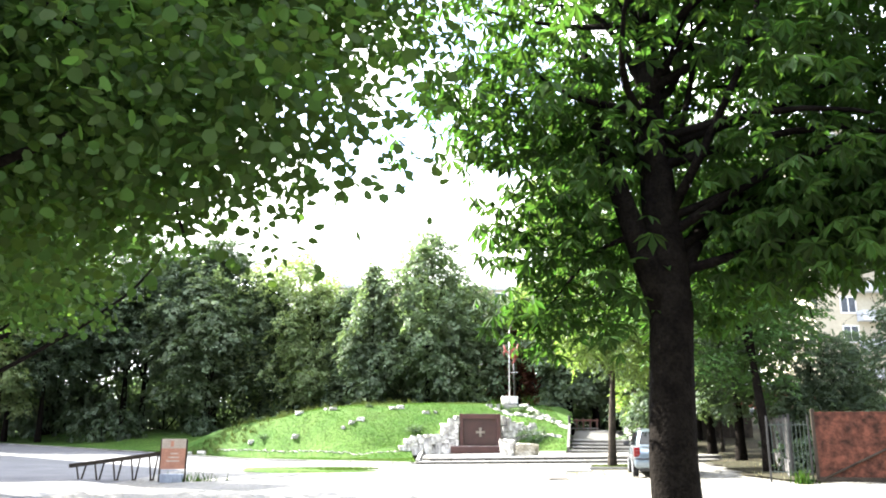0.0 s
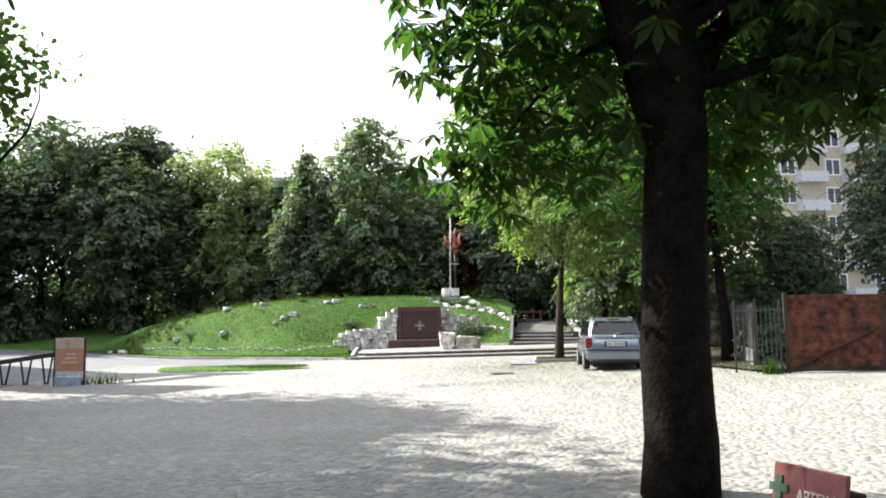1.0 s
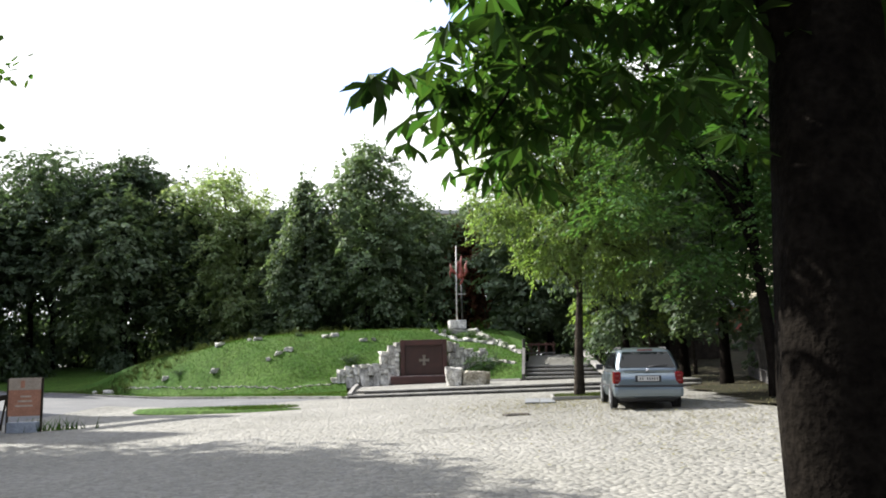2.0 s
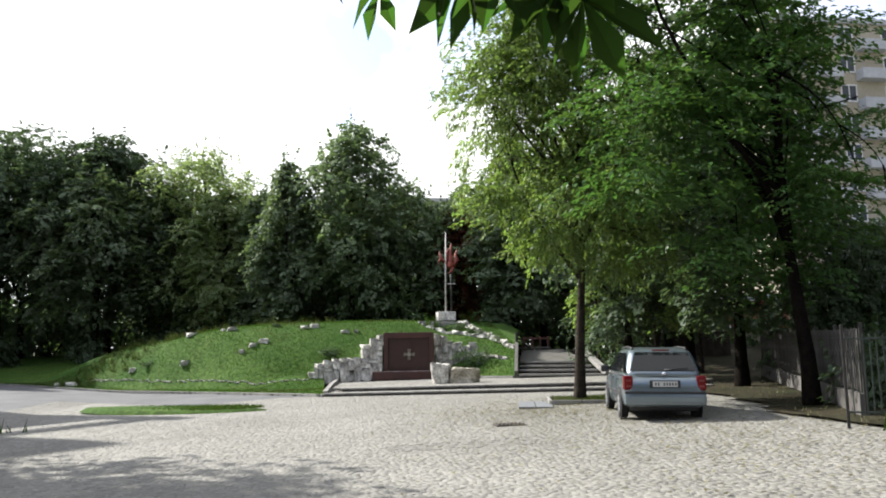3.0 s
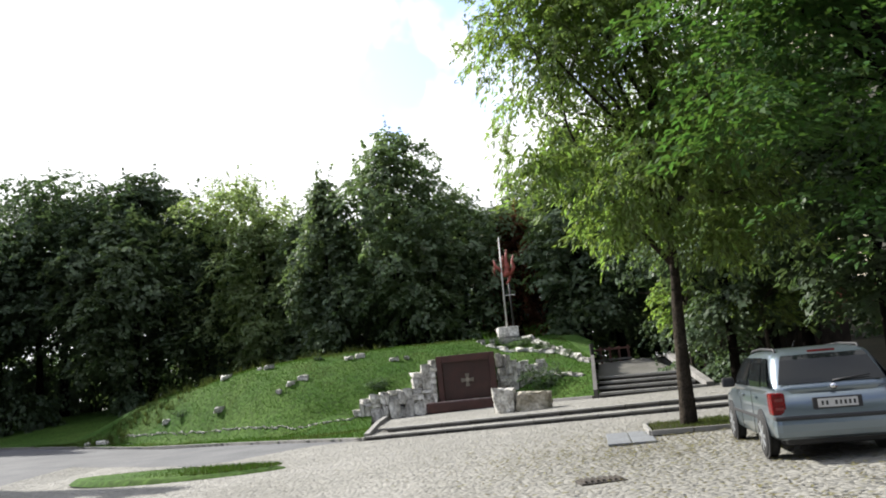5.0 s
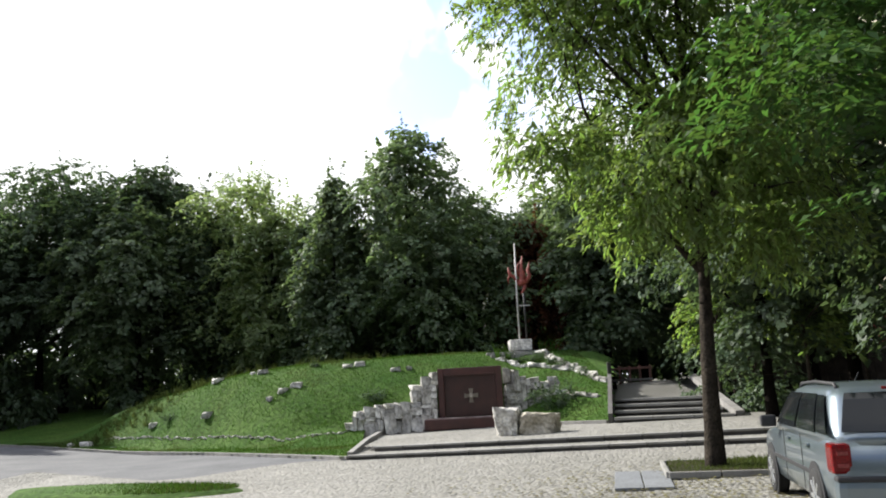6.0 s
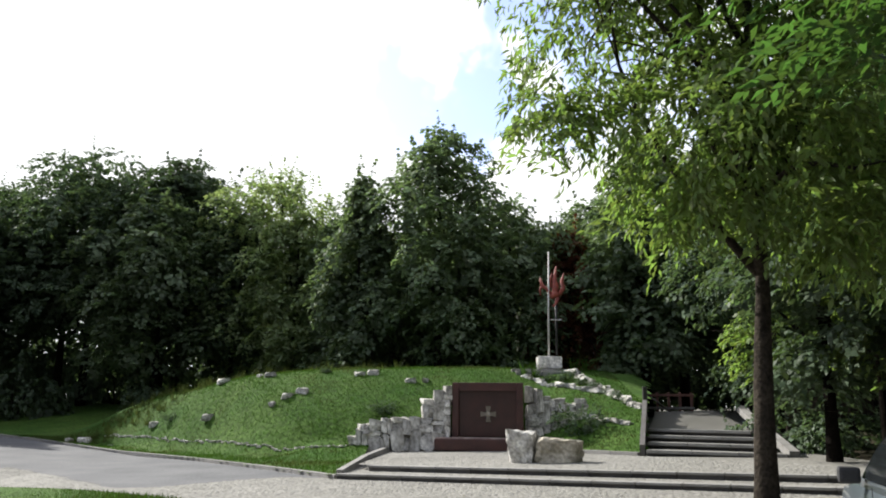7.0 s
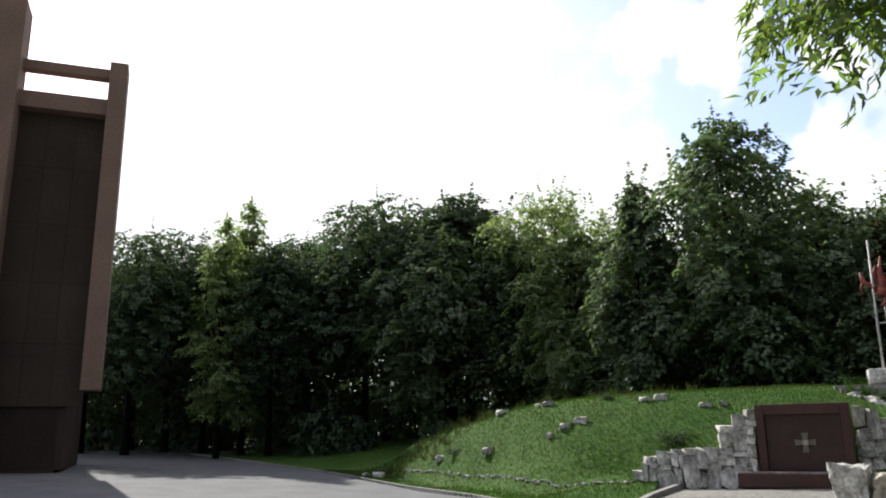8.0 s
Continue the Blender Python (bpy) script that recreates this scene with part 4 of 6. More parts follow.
for src, x, y, rz, s, sz in ((maple, -30.5, 73.0, 70, 0.92, 0.98), (maple, -36.0, 69, 200, 0.9, 1.0), (maple_tall, -28.5, 67, 120, 0.9, 0.95), (maple, -40.5, 70, 20, 0.95, 0.85), (maple_tall, -38, 80, 60, 1.0, 0.95),
                             (maple_tall, -11.6, 71.0, 90, 0.9, 0.85), (maple, -9.6, 76, 150, 0.85, 0.8), (oak_low, -3.6, 66, 100, 1.1, 0.85), (dark_mid, -0.5, 67, 200, 1.0, 0.85), (dark_mid, 11.5, 66, 90, 1.1, 0.95),
                             (dark_mid, 15.5, 60, 30, 1.1, 1.0), (oak_low, 12.8, 57, 170, 1.2, 0.9), (maple, 18, 57, 10, 0.9, 0.9), (maple, -48, 74, 130, 1, 0.9), (oak, 20, 64, 100, 1.0, 0.9),
                             (dark_mid, -15.5, 68, 60, 1.2, 0.95), (maple, -52, 66, 260, 0.95, 0.9), (maple, -38.5, 64, 30, 0.9, 1.0), (light_left, -30.5, 64, 50, 0.9, 0.97)):
    again(src, x, y, rz, s, sz)
# undergrowth that closes the wood below the crowns
bush_v = spray_crown(rngt, [((0, 0, 0.8), (1.6, 1.2, 0.9)), ((1.1, 0.2, 0.6), (1.0, 1.0, 0.7)), ((-1.2, 0, 0.7), (1.0, 0.9, 0.7))], 110, 18, 0.34, (0.2, 0.14))[1]
bush = thing("bush", pose(3, 63.5, base(3, 63.5)), "dark leafy undergrowth shrub", "shrub", "undergrowth of the wood")
part("foliage", quads_mesh("foliage", bush_v, 4, L_DARK), L_DARK, bush)
part("stem", tubes("stem", [limb(rngt, (0, 0, -0.1), (a, b, 1.0), 0.04, 0.012) for a, b in ((0.8, 0.3), (-0.9, 0.1), (0.1, -0.6), (0.3, 0.6))], M_BARK_DARK), M_BARK_DARK, bush)
for i in range(30):
    x = -44 + i * 2.3 + rngt.uniform(-0.7, 0.7)
    if x < -12 and i % 3:
        continue
    y = 66 + rngt.uniform(-1.5, 4) + (6 if x < -25 else 0) + (-1.5 if x > 0 else 0)
    again(bush, x, y, rngt.uniform(0, 360), rngt.uniform(0.9, 1.5), rngt.uniform(0.9, 1.5))

for i in range(34):
    x = -85 + i * 3.6 + rngt.uniform(-0.8, 0.8)
    again(bush, x, 86 + rngt.uniform(-2, 4), rngt.uniform(0, 360), rngt.uniform(2.2, 2.9), rngt.uniform(1.3, 1.8))
for i in range(26):
    x = -62 + i * 2.9 + rngt.uniform(-0.8, 0.8)
    again(bush, x, 74 + rngt.uniform(-1, 4), rngt.uniform(0, 360), rngt.uniform(1.6, 2.3), rngt.uniform(1.2, 1.7))
for src, x, y, rz, s, sz in ((maple, -22, 72, 20, 1.0, 0.9), (maple_tall, -16, 73, 80, 1.2, 0.85), (maple, -30, 74, 140, 1.0, 0.85), (dark_mid, -5, 72, 200, 1.2, 0.8), (dark_mid, 4, 71, 100, 1.2, 0.9), (maple, -45, 66, 220, 0.9, 0.85), (maple, -56, 76, 70, 1.0, 0.95), (dark_mid, 18, 70, 10, 1.3, 1.0)):
    again(src, x, y, rz, s, sz)

# ---- trees by the car and fence ----
ash = tree("ash_tree", 7.75, 29.5, [((-1.2, 0.2, 7.9), (2.5, 2.2, 2.1)), ((-0.1, -0.6, 5.1), (1.9, 1.9, 1.4)), ((1.0, 0.6, 5.6), (2.1, 1.9, 1.7)), ((-1.7, 0.3, 9.6), (1.8, 1.7, 1.9)), ((0.4, 0.2, 9.2), (2.6, 2.2, 2.3)),
                                     ((-0.3, 0, 11.8), (2.0, 1.8, 1.7)), ((1.2, -0.9, 3.9), (1.3, 1.1, 0.8)), ((-1.0, -0.3, 4.2), (0.9, 0.9, 0.6)), ((-2.5, -0.6, 5.35), (0.9, 0.9, 0.55))], 0.145, 3.2, L_ASH, M_BARK,
           "slim ash tree with airy yellow-green leaves in a kerbed bed", seed=31, clumps=1900, per=30, spread=0.36, leaf=(0.17, 0.055), limbs=22, lean=(0.2, 0.1), trunk_top=9.5, fill=0.4, sag=0.5, shoots=0.03, flat=0.6, jitter=0.45)
robinia = tree("robinia", 11.3, 24.6, [((-2.6, 0.6, 6.6), (2.6, 2.0, 1.1)), ((-1.0, 1.5, 9.0), (3.0, 2.4, 1.8)), ((-0.2, 0.8, 7.0), (1.5, 1.8, 1.6)), ((0.4, 0.4, 4.6), (1.5, 1.5, 1.1)), ((0.6, 1.2, 3.0), (1.2, 1.2, 0.7)), ((-3.4, 0.3, 4.9), (1.9, 1.4, 0.6)), ((0.6, 2.2, 5.5), (2.4, 1.8, 1.2)), ((0.0, 1.0, 10.6), (1.4, 1.4, 1.1)), ((-2.2, 1.2, 11.0), (2.2, 2.0, 1.5)), ((1.8, 0.8, 6.2), (1.2, 1.2, 1.0)), ((1.3, 0.6, 8.5), (1.2, 1.2, 1.0)), ((-1.5, 0.8, 3.4), (1.6, 1.2, 0.6))],
               0.17, 3.4, L_ROBINIA, M_BARK_DARK, "dark spreading robinia with fine feathery leaves beside the fence", seed=33, clumps=1050, per=30, spread=0.48, leaf=(0.17, 0.085), limbs=18, lean=(-0.1, 0.3), trunk_top=8.5, fill=0.35, flat=1.6, sag=0.35, shoots=0.0)
maple_near = tree("maple", 13.6, 31.5, [((-1.6, 0, 5.4), (2.6, 2.4, 1.6)), ((1.4, 0.4, 6.2), (2.8, 2.4, 2.0)), ((0, 0, 8.6), (3.2, 2.8, 2.2)), ((-0.8, -0.6, 3.6), (2.2, 1.8, 0.9)), ((0.4, 0.3, 2.5), (1.9, 1.6, 0.7)), ((0.2, 0, 11), (2.4, 2.2, 1.8))],
                  0.2, 2.6, L_DARK, M_BARK_DARK, "dark leafy maple behind the fence", group="trees behind the fence", seed=35, clumps=1100, per=20, spread=0.42, leaf=(0.22, 0.16), limbs=12, fill=0.3)
for x, y, rz, s in ((12.4, 37.5, 80, 0.85), (15.4, 38.5, 190, 1.05), (15.2, 47, 120, 1.0), (17.0, 44, 250, 1.1), (20.5, 51, 30, 1.1), (20.0, 28.0, 45, 0.62), (16.6, 29.6, 140, 0.38), (18.4, 31.0, 230, 0.4), (14.6, 28.6, 20, 0.42), (16.3, 23.2, 160, 0.54)):
    copy_thing(maple_near, pose(x, y, base(x, y) - 0.05, 0, 0, rz) @ Matrix.Diagonal((s, s, s, 1)))
def bank_top(x, y):
    return base(x, y) + 0.06 + 0.9 * smooth((y - 38) / 10) * smooth((x - 12) / 2)


sapling = tree("sapling", 14.8, 41.5, [((0.3, 0, 3.6), (1.4, 1.2, 0.9)), ((0.9, -0.3, 2.6), (1.0, 0.8, 0.6)), ((0, 0, 4.9), (1.2, 1.0, 0.8)), ((-0.6, 0.2, 3.0), (0.7, 0.6, 0.4))], 0.085, 2.4, L_ASH, M_BARK,
               "young thin-stemmed tree with yellowing leaves beside the steps", group="young trees by the steps", seed=37, clumps=120, per=20, spread=0.3, leaf=(0.22, 0.12), limbs=8, z=bank_top(14.8, 41.5) - 0.05, trunk_top=5.0)
for x, y, rz, k in ((13.1, 42.8, 100, 0.9), (16.4, 39.6, 220, 1.05), (12.9, 36.2, 310, 0.8)):
    copy_thing(sapling, pose(x, y, bank_top(x, y) - 0.05, 0, 0, rz) @ Matrix.Diagonal((k, k, k, 1)))
for x, y in ((12.9, 23.6), (13.8, 25.4), (14.8, 27.2), (15.8, 29.4), (16.8, 31.6), (17.4, 33.4), (13.6, 23.2), (19.0, 36.0), (13.4, 43.0), (14.2, 41.0)):
    again(bush, x, y, 40 * x, 0.75, 1.2)
for x, y in ((25, 46.5), (24, 41), (27.5, 45)):
    again(bush, x, y, 55 * x, 1.5, 1.5)

# ---- near trees: chestnut before the camera, lindens overhead ----
def palmate(rng, centres, size):
    """Horse chestnut leaves: six drooping leaflets spread from one point; corners, 4 a half leaflet."""
    out = []
    for c in centres:
        axis = Vector(unit(np.array([[rng.normal(0, 0.35), rng.normal(0, 0.35), 1.0]]))[0])
        turn = rng.uniform(0, 2 * math.pi)
        s = size * rng.uniform(0.65, 1.2)
        tang = axis.orthogonal().normalized()
        tilt = rng.uniform(0.35, 0.95)
        for k in range(6):
            a = turn + (k - 2.5) * 0.86
            ll = s * (1.0 - 0.1 * abs(k - 2.5))
            d = (Matrix.Rotation(a, 3, axis) @ tang - axis * tilt).normalized()
            side = d.cross(axis).normalized()
            nn = side.cross(d)
            o = Vector(c)
            mid, tip = o + d * ll * 0.62, o + d * ll - axis * ll * 0.12
            w = side * ll * 0.19
            out += [o, mid + w + nn * ll * 0.05, tip, mid - nn * ll * 0.02, o, mid - nn * ll * 0.02, tip, mid - w + nn * ll * 0.05]
    return np.array([tuple(v) for v in out])


rngc = np.random.default_rng(51)
CHX, CHY = 2.77, 9.8
chestnut = thing("horse_chestnut", pose(CHX, CHY, base(CHX, CHY) - 0.05), "old horse chestnut with dark bark and large drooping palmate leaves", "tree")
ch_lobes = [((1.3, 0.6, 3.7), (0.9, 0.9, 0.5)), ((2.4, 1.2, 4.0), (1.2, 1.1, 0.7)), ((2.4, 2.4, 4.7), (1.5, 1.3, 0.9)), ((3.6, 1.6, 5.4), (1.6, 1.4, 1.0)), ((3.2, 0.8, 7.0), (2.6, 2.2, 1.6)), ((-2.4, -0.2, 6.1), (1.4, 1.3, 0.9)), ((-1.3, 0.5, 3.9), (1.5, 1.1, 0.9)), ((0.2, -0.8, 4.9), (2.3, 2.0, 1.2)), ((2.0, 0.2, 4.3), (2.1, 1.8, 1.2)), ((0.2, 1.6, 5.8), (3.0, 2.2, 1.3)), ((3.6, 0.6, 4.9), (2.0, 1.7, 1.1)), ((0.8, 0.2, 7.2), (3.2, 2.8, 1.8)),
            ((-0.5, 0.6, 3.5), (1.3, 1.0, 0.6)), ((4.6, 0.5, 5.8), (2.2, 2.0, 1.6)), ((2.4, 0.4, 4.1), (1.6, 1.0, 0.6)), ((-1.2, 1.6, 3.15), (0.6, 0.6, 0.3)), ((-0.9, 0.6, 2.95), (1.1, 0.7, 0.45)), ((0.8, 0.4, 2.85), (1.0, 0.7, 0.4)),
            ((-1.2, 0.5, 5.4), (1.6, 1.6, 1.2)), ((0.5, 0.3, 9.0), (3.4, 3.2, 1.6)), ((2.8, 0, 8.0), (2.8, 2.8, 1.5)), ((3.2, 0, 5.2), (2.2, 2.0, 1.2)), ((2.2, -0.6, 3.8), (1.6, 1.3, 0.7)), ((4.0, -0.6, 4.7), (2.0, 1.7, 1.0)), ((2.0, -0.3, 3.7), (1.5, 1.0, 0.6)), ((3.5, -0.4, 4.0), (1.5, 1.2, 0.6))]
_, ch_pts, _ = crown_points(rngc, ch_lobes, 1500, 6, 0.3, 0.5)
ch_pts = ch_pts[(ch_pts[:, 2] > np.where(ch_pts[:, 0] < 2.6, 3.2, 3.55)) | (ch_pts[:, 0] < 1.5)]
# the boughs over the path hang lowest in one drooping end
ch_az = np.degrees(np.arctan2(ch_pts[:, 0] + 1.74, ch_pts[:, 1] + 0.65))
ch_clear = np.where(ch_az < 5, 0.66, np.where(ch_az < 16, 0.47, np.where(ch_az < 30, 0.56, 0.42)))
ch_pts = ch_pts[(ch_pts[:, 1] < -0.2) | (ch_pts[:, 2] > 1.65 + ch_clear * np.hypot(ch_pts[:, 0] + 1.74, ch_pts[:, 1] + 0.65))]
ch_pts = ch_pts[(ch_pts[:, 0] > -2.25) | (ch_pts[:, 2] > 5.0)]
ch_front = (ch_pts[:, 1] < -0.15) & (ch_pts[:, 0] < 0.4) & (ch_pts[:, 0] > 0.62 * ch_pts[:, 1] - 0.4) & (ch_pts[:, 2] < 6.2)
ch_pts = ch_pts[~ch_front | (rngc.uniform(0, 1, len(ch_pts)) < 0.12)]
ch_tip = np.array((-1.34, 1.15, 2.65)) + rngc.normal(0, 1, (11, 3)) * np.array((0.2, 0.2, 0.06))
ch_over = np.array((-1.5, 1.32, 3.08)) + rngc.normal(0, 1, (26, 3)) * np.array((0.27, 0.27, 0.11))
ch_pts = np.concatenate((ch_pts, ch_tip, ch_over))
ch_high = ch_pts[ch_pts[:, 2] > 4.6]
ch_limbs = [([(-0.02, 0, -0.1), (0.02, 0, 0.5), (0.0, 0, 1.2), (0.06, 0, 2.2), (0.1, 0, 3.0), (0.06, 0, 3.5), (0.04, 0.05, 4.6), (0.0, 0.1, 6.4), (0.1, 0.1, 8.0)], [0.33, 0.295, 0.28, 0.265, 0.26, 0.27, 0.21, 0.14, 0.05]),
                              ([(0.05, 0, 2.9), (-0.22, -0.05, 3.6), (-0.42, 0.0, 4.3), (-0.7, 0.1, 5.4), (-0.8, 0.3, 6.8)], [0.2, 0.17, 0.14, 0.1, 0.04]),
                              ([(0.1, 0, 3.2), (0.6, 0.2, 4.0), (1.3, 0.3, 4.7), (2.4, 0.4, 5.2)], [0.16, 0.12, 0.08, 0.03])] + [limb(rngc, (0.05, 0, 3.4 + 0.12 * i), ch_high[rngc.integers(len(ch_high))], 0.07, 0.012) for i in range(30)]
ch_limbs.append(limb(rngc, (-0.3, 0, 3.9), (-1.42, 1.15, 2.85), 0.05, 0.008))
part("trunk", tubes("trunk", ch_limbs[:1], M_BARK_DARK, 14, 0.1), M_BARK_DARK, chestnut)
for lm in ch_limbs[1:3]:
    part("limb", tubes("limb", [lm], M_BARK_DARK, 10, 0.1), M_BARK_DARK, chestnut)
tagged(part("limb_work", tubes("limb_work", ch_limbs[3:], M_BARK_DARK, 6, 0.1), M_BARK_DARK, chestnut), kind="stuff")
part("crown", quads_mesh("crown", palmate(rngc, ch_pts, 0.25), 4, L_CHESTNUT), L_CHESTNUT, chestnut)


def linden(x, y, lobes, label, seed, clumps, per, size, group="linden trees"):
    rng = np.random.default_rng(seed)
    ob = thing("linden", pose(x, y, base(x, y) - 0.05), label, "tree", group)
    centres, pts, out = crown_points(rng, lobes, clumps, per, 0.3, 0.5)
    n = len(pts)
    nrm = unit(out * 0.3 + np.array((0, 0, 0.5)) + rng.normal(0, 0.6, (n, 3)))
    a = unit(np.cross(nrm, rng.normal(0, 1, (n, 3))))
    b = np.cross(nrm, a)
    s = rng.uniform(0.7, 1.25, (n, 1)) * size
    ring = [pts + a * s * u + b * s * v for u, v in ((-0.5, 0), (-0.3, 0.44), (0.2, 0.42), (0.62, 0), (0.2, -0.42), (-0.3, -0.44))]
    h = max(c[2] for c, _ in lobes)
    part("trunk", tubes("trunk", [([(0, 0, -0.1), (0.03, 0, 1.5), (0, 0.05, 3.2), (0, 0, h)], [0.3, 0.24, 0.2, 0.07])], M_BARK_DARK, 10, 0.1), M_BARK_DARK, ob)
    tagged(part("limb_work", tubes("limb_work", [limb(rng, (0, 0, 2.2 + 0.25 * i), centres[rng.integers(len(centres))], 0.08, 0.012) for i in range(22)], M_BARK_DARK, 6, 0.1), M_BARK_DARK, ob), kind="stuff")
    part("crown", quads_mesh("crown", np.stack(ring, axis=1), 6, L_LINDEN), L_LINDEN, ob)
    return ob


linden(-5.6, 6.0, [((0.2, 0.2, 5.4), (3.6, 2.6, 2.0)), ((2.6, 0.3, 4.1), (1.9, 1.6, 1.1)), ((1.2, 1.4, 4.2), (2.4, 1.6, 1.3)), ((-1, 0, 7.6), (3.6, 3.4, 2.2)), ((4.0, -0.6, 3.9), (1.1, 0.9, 0.75)), ((2.6, 1.0, 6.4), (2.6, 2.4, 1.5)), ((4.0, 1.6, 6.0), (1.5, 1.5, 0.9)), ((2.2, 3.6, 7.4), (2.4, 2.2, 1.4)), ((-1.2, 2.2, 4.4), (2.0, 1.8, 1.3))],
       "linden with dark rounded leaves overhanging the path", 61, 5200, 17, 0.08)
linden(-11.2, 14.2, [((2.4, 0.4, 5.2), (3.0, 3.0, 1.7)), ((2.2, 0.4, 7.2), (3.0, 3.0, 1.8)), ((1.6, 0, 9.2), (2.6, 2.6, 1.6)), ((2.8, 1.0, 4.6), (2.0, 1.9, 1.1)), ((-0.2, 1.6, 6.5), (2.4, 2.4, 2.0))], "dense dark green linden shading the square", 62, 800, 12, 0.16)
edge_linden = linden(-12.9, 23.4, [((2.2, 0.4, 6.0), (2.6, 2.6, 1.8)), ((3.4, 0.4, 8.2), (2.6, 2.4, 1.6)), ((2.6, 0, 10.0), (2.2, 2.2, 1.4)), ((0.7, 1.0, 7.0), (2.4, 2.4, 2.0))], "dense dark green linden at the square's edge, placed for its shade", 63, 600, 12, 0.18)
# copies out of view, added to fill in the shade on the left paving
for x, y, rz, s in ((-16.2, 27.0, 0, 1.15), (-14.2, 18.0, 0, 1.15), (-16.8, 22.6, 0, 1.15)):
    copy_thing(edge_linden, pose(x, y, base(x, y) - 0.05, 0, 0, rz) @ Matrix.Diagonal((s, s, s, 1)))
# unseen trees behind the camera, added to hold back light from the sky
linden(-3.5, -4.0, [((0, 0, 5.6), (3.6, 3.4, 2.0)), ((1.4, 0, 7.6), (3.4, 3.0, 2.0))], "unseen linden with dark rounded leaves, added behind the path to block light", 64, 300, 11, 0.17)
rear = linden(5.5, -3.5, [((0, 0, 4.8), (3.6, 3.4, 1.8)), ((0.6, 0, 7.0), (3.4, 3.2, 2.0)), ((-1.4, 0.6, 3.8), (2.2, 2.0, 1.0)), ((1.6, -0.4, 3.9), (2.2, 2.0, 1.0))], "unseen linden with dark rounded leaves, added to block sky light", 65, 320, 12, 0.22)
for x, y, rz, s in ((10.5, 2.0, 60, 1.1), (-10, -2.0, 200, 1.1), (0.5, -10, 120, 1.2), (9, -9, 300, 1.1), (-8, -11, 20, 1.1)):
    copy_thing(rear, pose(x, y, base(x, y) - 0.05, 0, 0, rz) @ Matrix.Diagonal((s, s, s, 1)))


# ---- parked car ----
def loft(rings, mat, name, close=True):
    n = len(rings[0])
    verts = [p for r in rings for p in r]
    faces = [(i * n + k, i * n + (k + 1) % n, (i + 1) * n + (k + 1) % n, (i + 1) * n + k) for i in range(len(rings) - 1) for k in range(n)]
    if close:
        faces += [tuple(range(n))[::-1], tuple(range((len(rings) - 1) * n, len(rings) * n))]
    return mesh_of(name, verts, faces, mat, True)


def lerp_table(t, table):
    for (a, va), (b, vb) in zip(table, table[1:]):
        if t <= b:
            k = 0 if t < a else (t - a) / (b - a)
            return va + (vb - va) * k
    return table[-1][1]


CAB = {"rear": [(0.88, 0.07), (1.0, 0.14), (1.3, 0.36), (1.4, 0.46), (1.46, 0.85)], "front": [(0.88, 3.3), (1.3, 2.55), (1.4, 2.3), (1.46, 1.9)],
       "half": [(0.88, 0.80), (1.0, 0.785), (1.3, 0.685), (1.4, 0.63), (1.46, 0.46)]}


def cab(zz, side):
    return lerp_table(zz, CAB[side])


def patch(name, side, z0, z1, u0, u1, mat, parent, proud=0.012, label="", n=6):
    """A pane that follows the cabin's skin: 'rear', 'left' or 'right'; u runs across it, 0 to 1 (or a pair for bottom and top)."""
    u0, u1 = (u0 if isinstance(u0, tuple) else (u0, u0)), (u1 if isinstance(u1, tuple) else (u1, u1))
    verts, faces = [], []
    for i in range(n + 1):
        t = i / n
        zz = z0 + (z1 - z0) * t
        h, r, f = cab(zz, "half"), cab(zz, "rear"), cab(zz, "front")
        for u in (u0[0] + (u0[1] - u0[0]) * t, u1[0] + (u1[1] - u1[0]) * t):
            verts.append((-h + 2 * h * u, r - proud, zz) if side == "rear" else ((-h - proud) if side == "left" else (h + proud), r + (f - r) * u, zz))
    faces = [(2 * i, 2 * i + 1, 2 * i + 3, 2 * i + 2) for i in range(n)]
    b_ = bmesh.new()
    me = mesh_of(name, verts, faces, mat)
    b_.from_mesh(me)
    bpy.data.meshes.remove(me)
    bmesh.ops.solidify(b_, geom=b_.faces[:], thickness=0.006)
    return part(name, b_, mat, parent, label)


def wheel(parent, x, y):
    w = part("wheel", tube("wheel", [(-0.08, 0, 0), (-0.07, 0, 0), (0.07, 0, 0), (0.08, 0, 0)], [0.18, 0.2, 0.2, 0.18], M_CAR_DARK, 24), M_CAR_DARK, parent, "", Matrix.Translation((x, y, 0.29)))
    part("tyre", tube("tyre", [(-0.085, 0, 0), (-0.095, 0, 0), (-0.075, 0, 0), (0.075, 0, 0), (0.095, 0, 0), (0.085, 0, 0)], [0.2, 0.25, 0.29, 0.29, 0.25, 0.2], M_RUBBER, 28), M_RUBBER, w)
    out = math.copysign(1, x)
    rim = bmesh.new()
    for k in range(8):
        sp = box(0.02, 0.045, 0.17, out * 0.088, 0, 0.03, 0.008)
        bmesh.ops.transform(sp, matrix=Matrix.Rotation(k * math.pi / 4, 4, "X"), verts=sp.verts)
        join(rim, sp)
    bmesh.ops.create_cone(rim, cap_ends=True, segments=16, radius1=0.055, radius2=0.045, depth=0.03, matrix=Matrix.Translation((out * 0.09, 0, 0)) @ Matrix.Rotation(math.pi / 2, 4, "Y"))
    for k in range(24):
        a, c = 2 * math.pi * k / 24, 2 * math.pi * (k + 1) / 24
        vs = [rim.verts.new((out * 0.09, math.cos(q) * r, math.sin(q) * r)) for q, r in ((a, 0.175), (c, 0.175), (c, 0.2), (a, 0.2))]
        rim.faces.new(vs)
    part("rim", rim, M_RIM, w, "silver wheel trim")


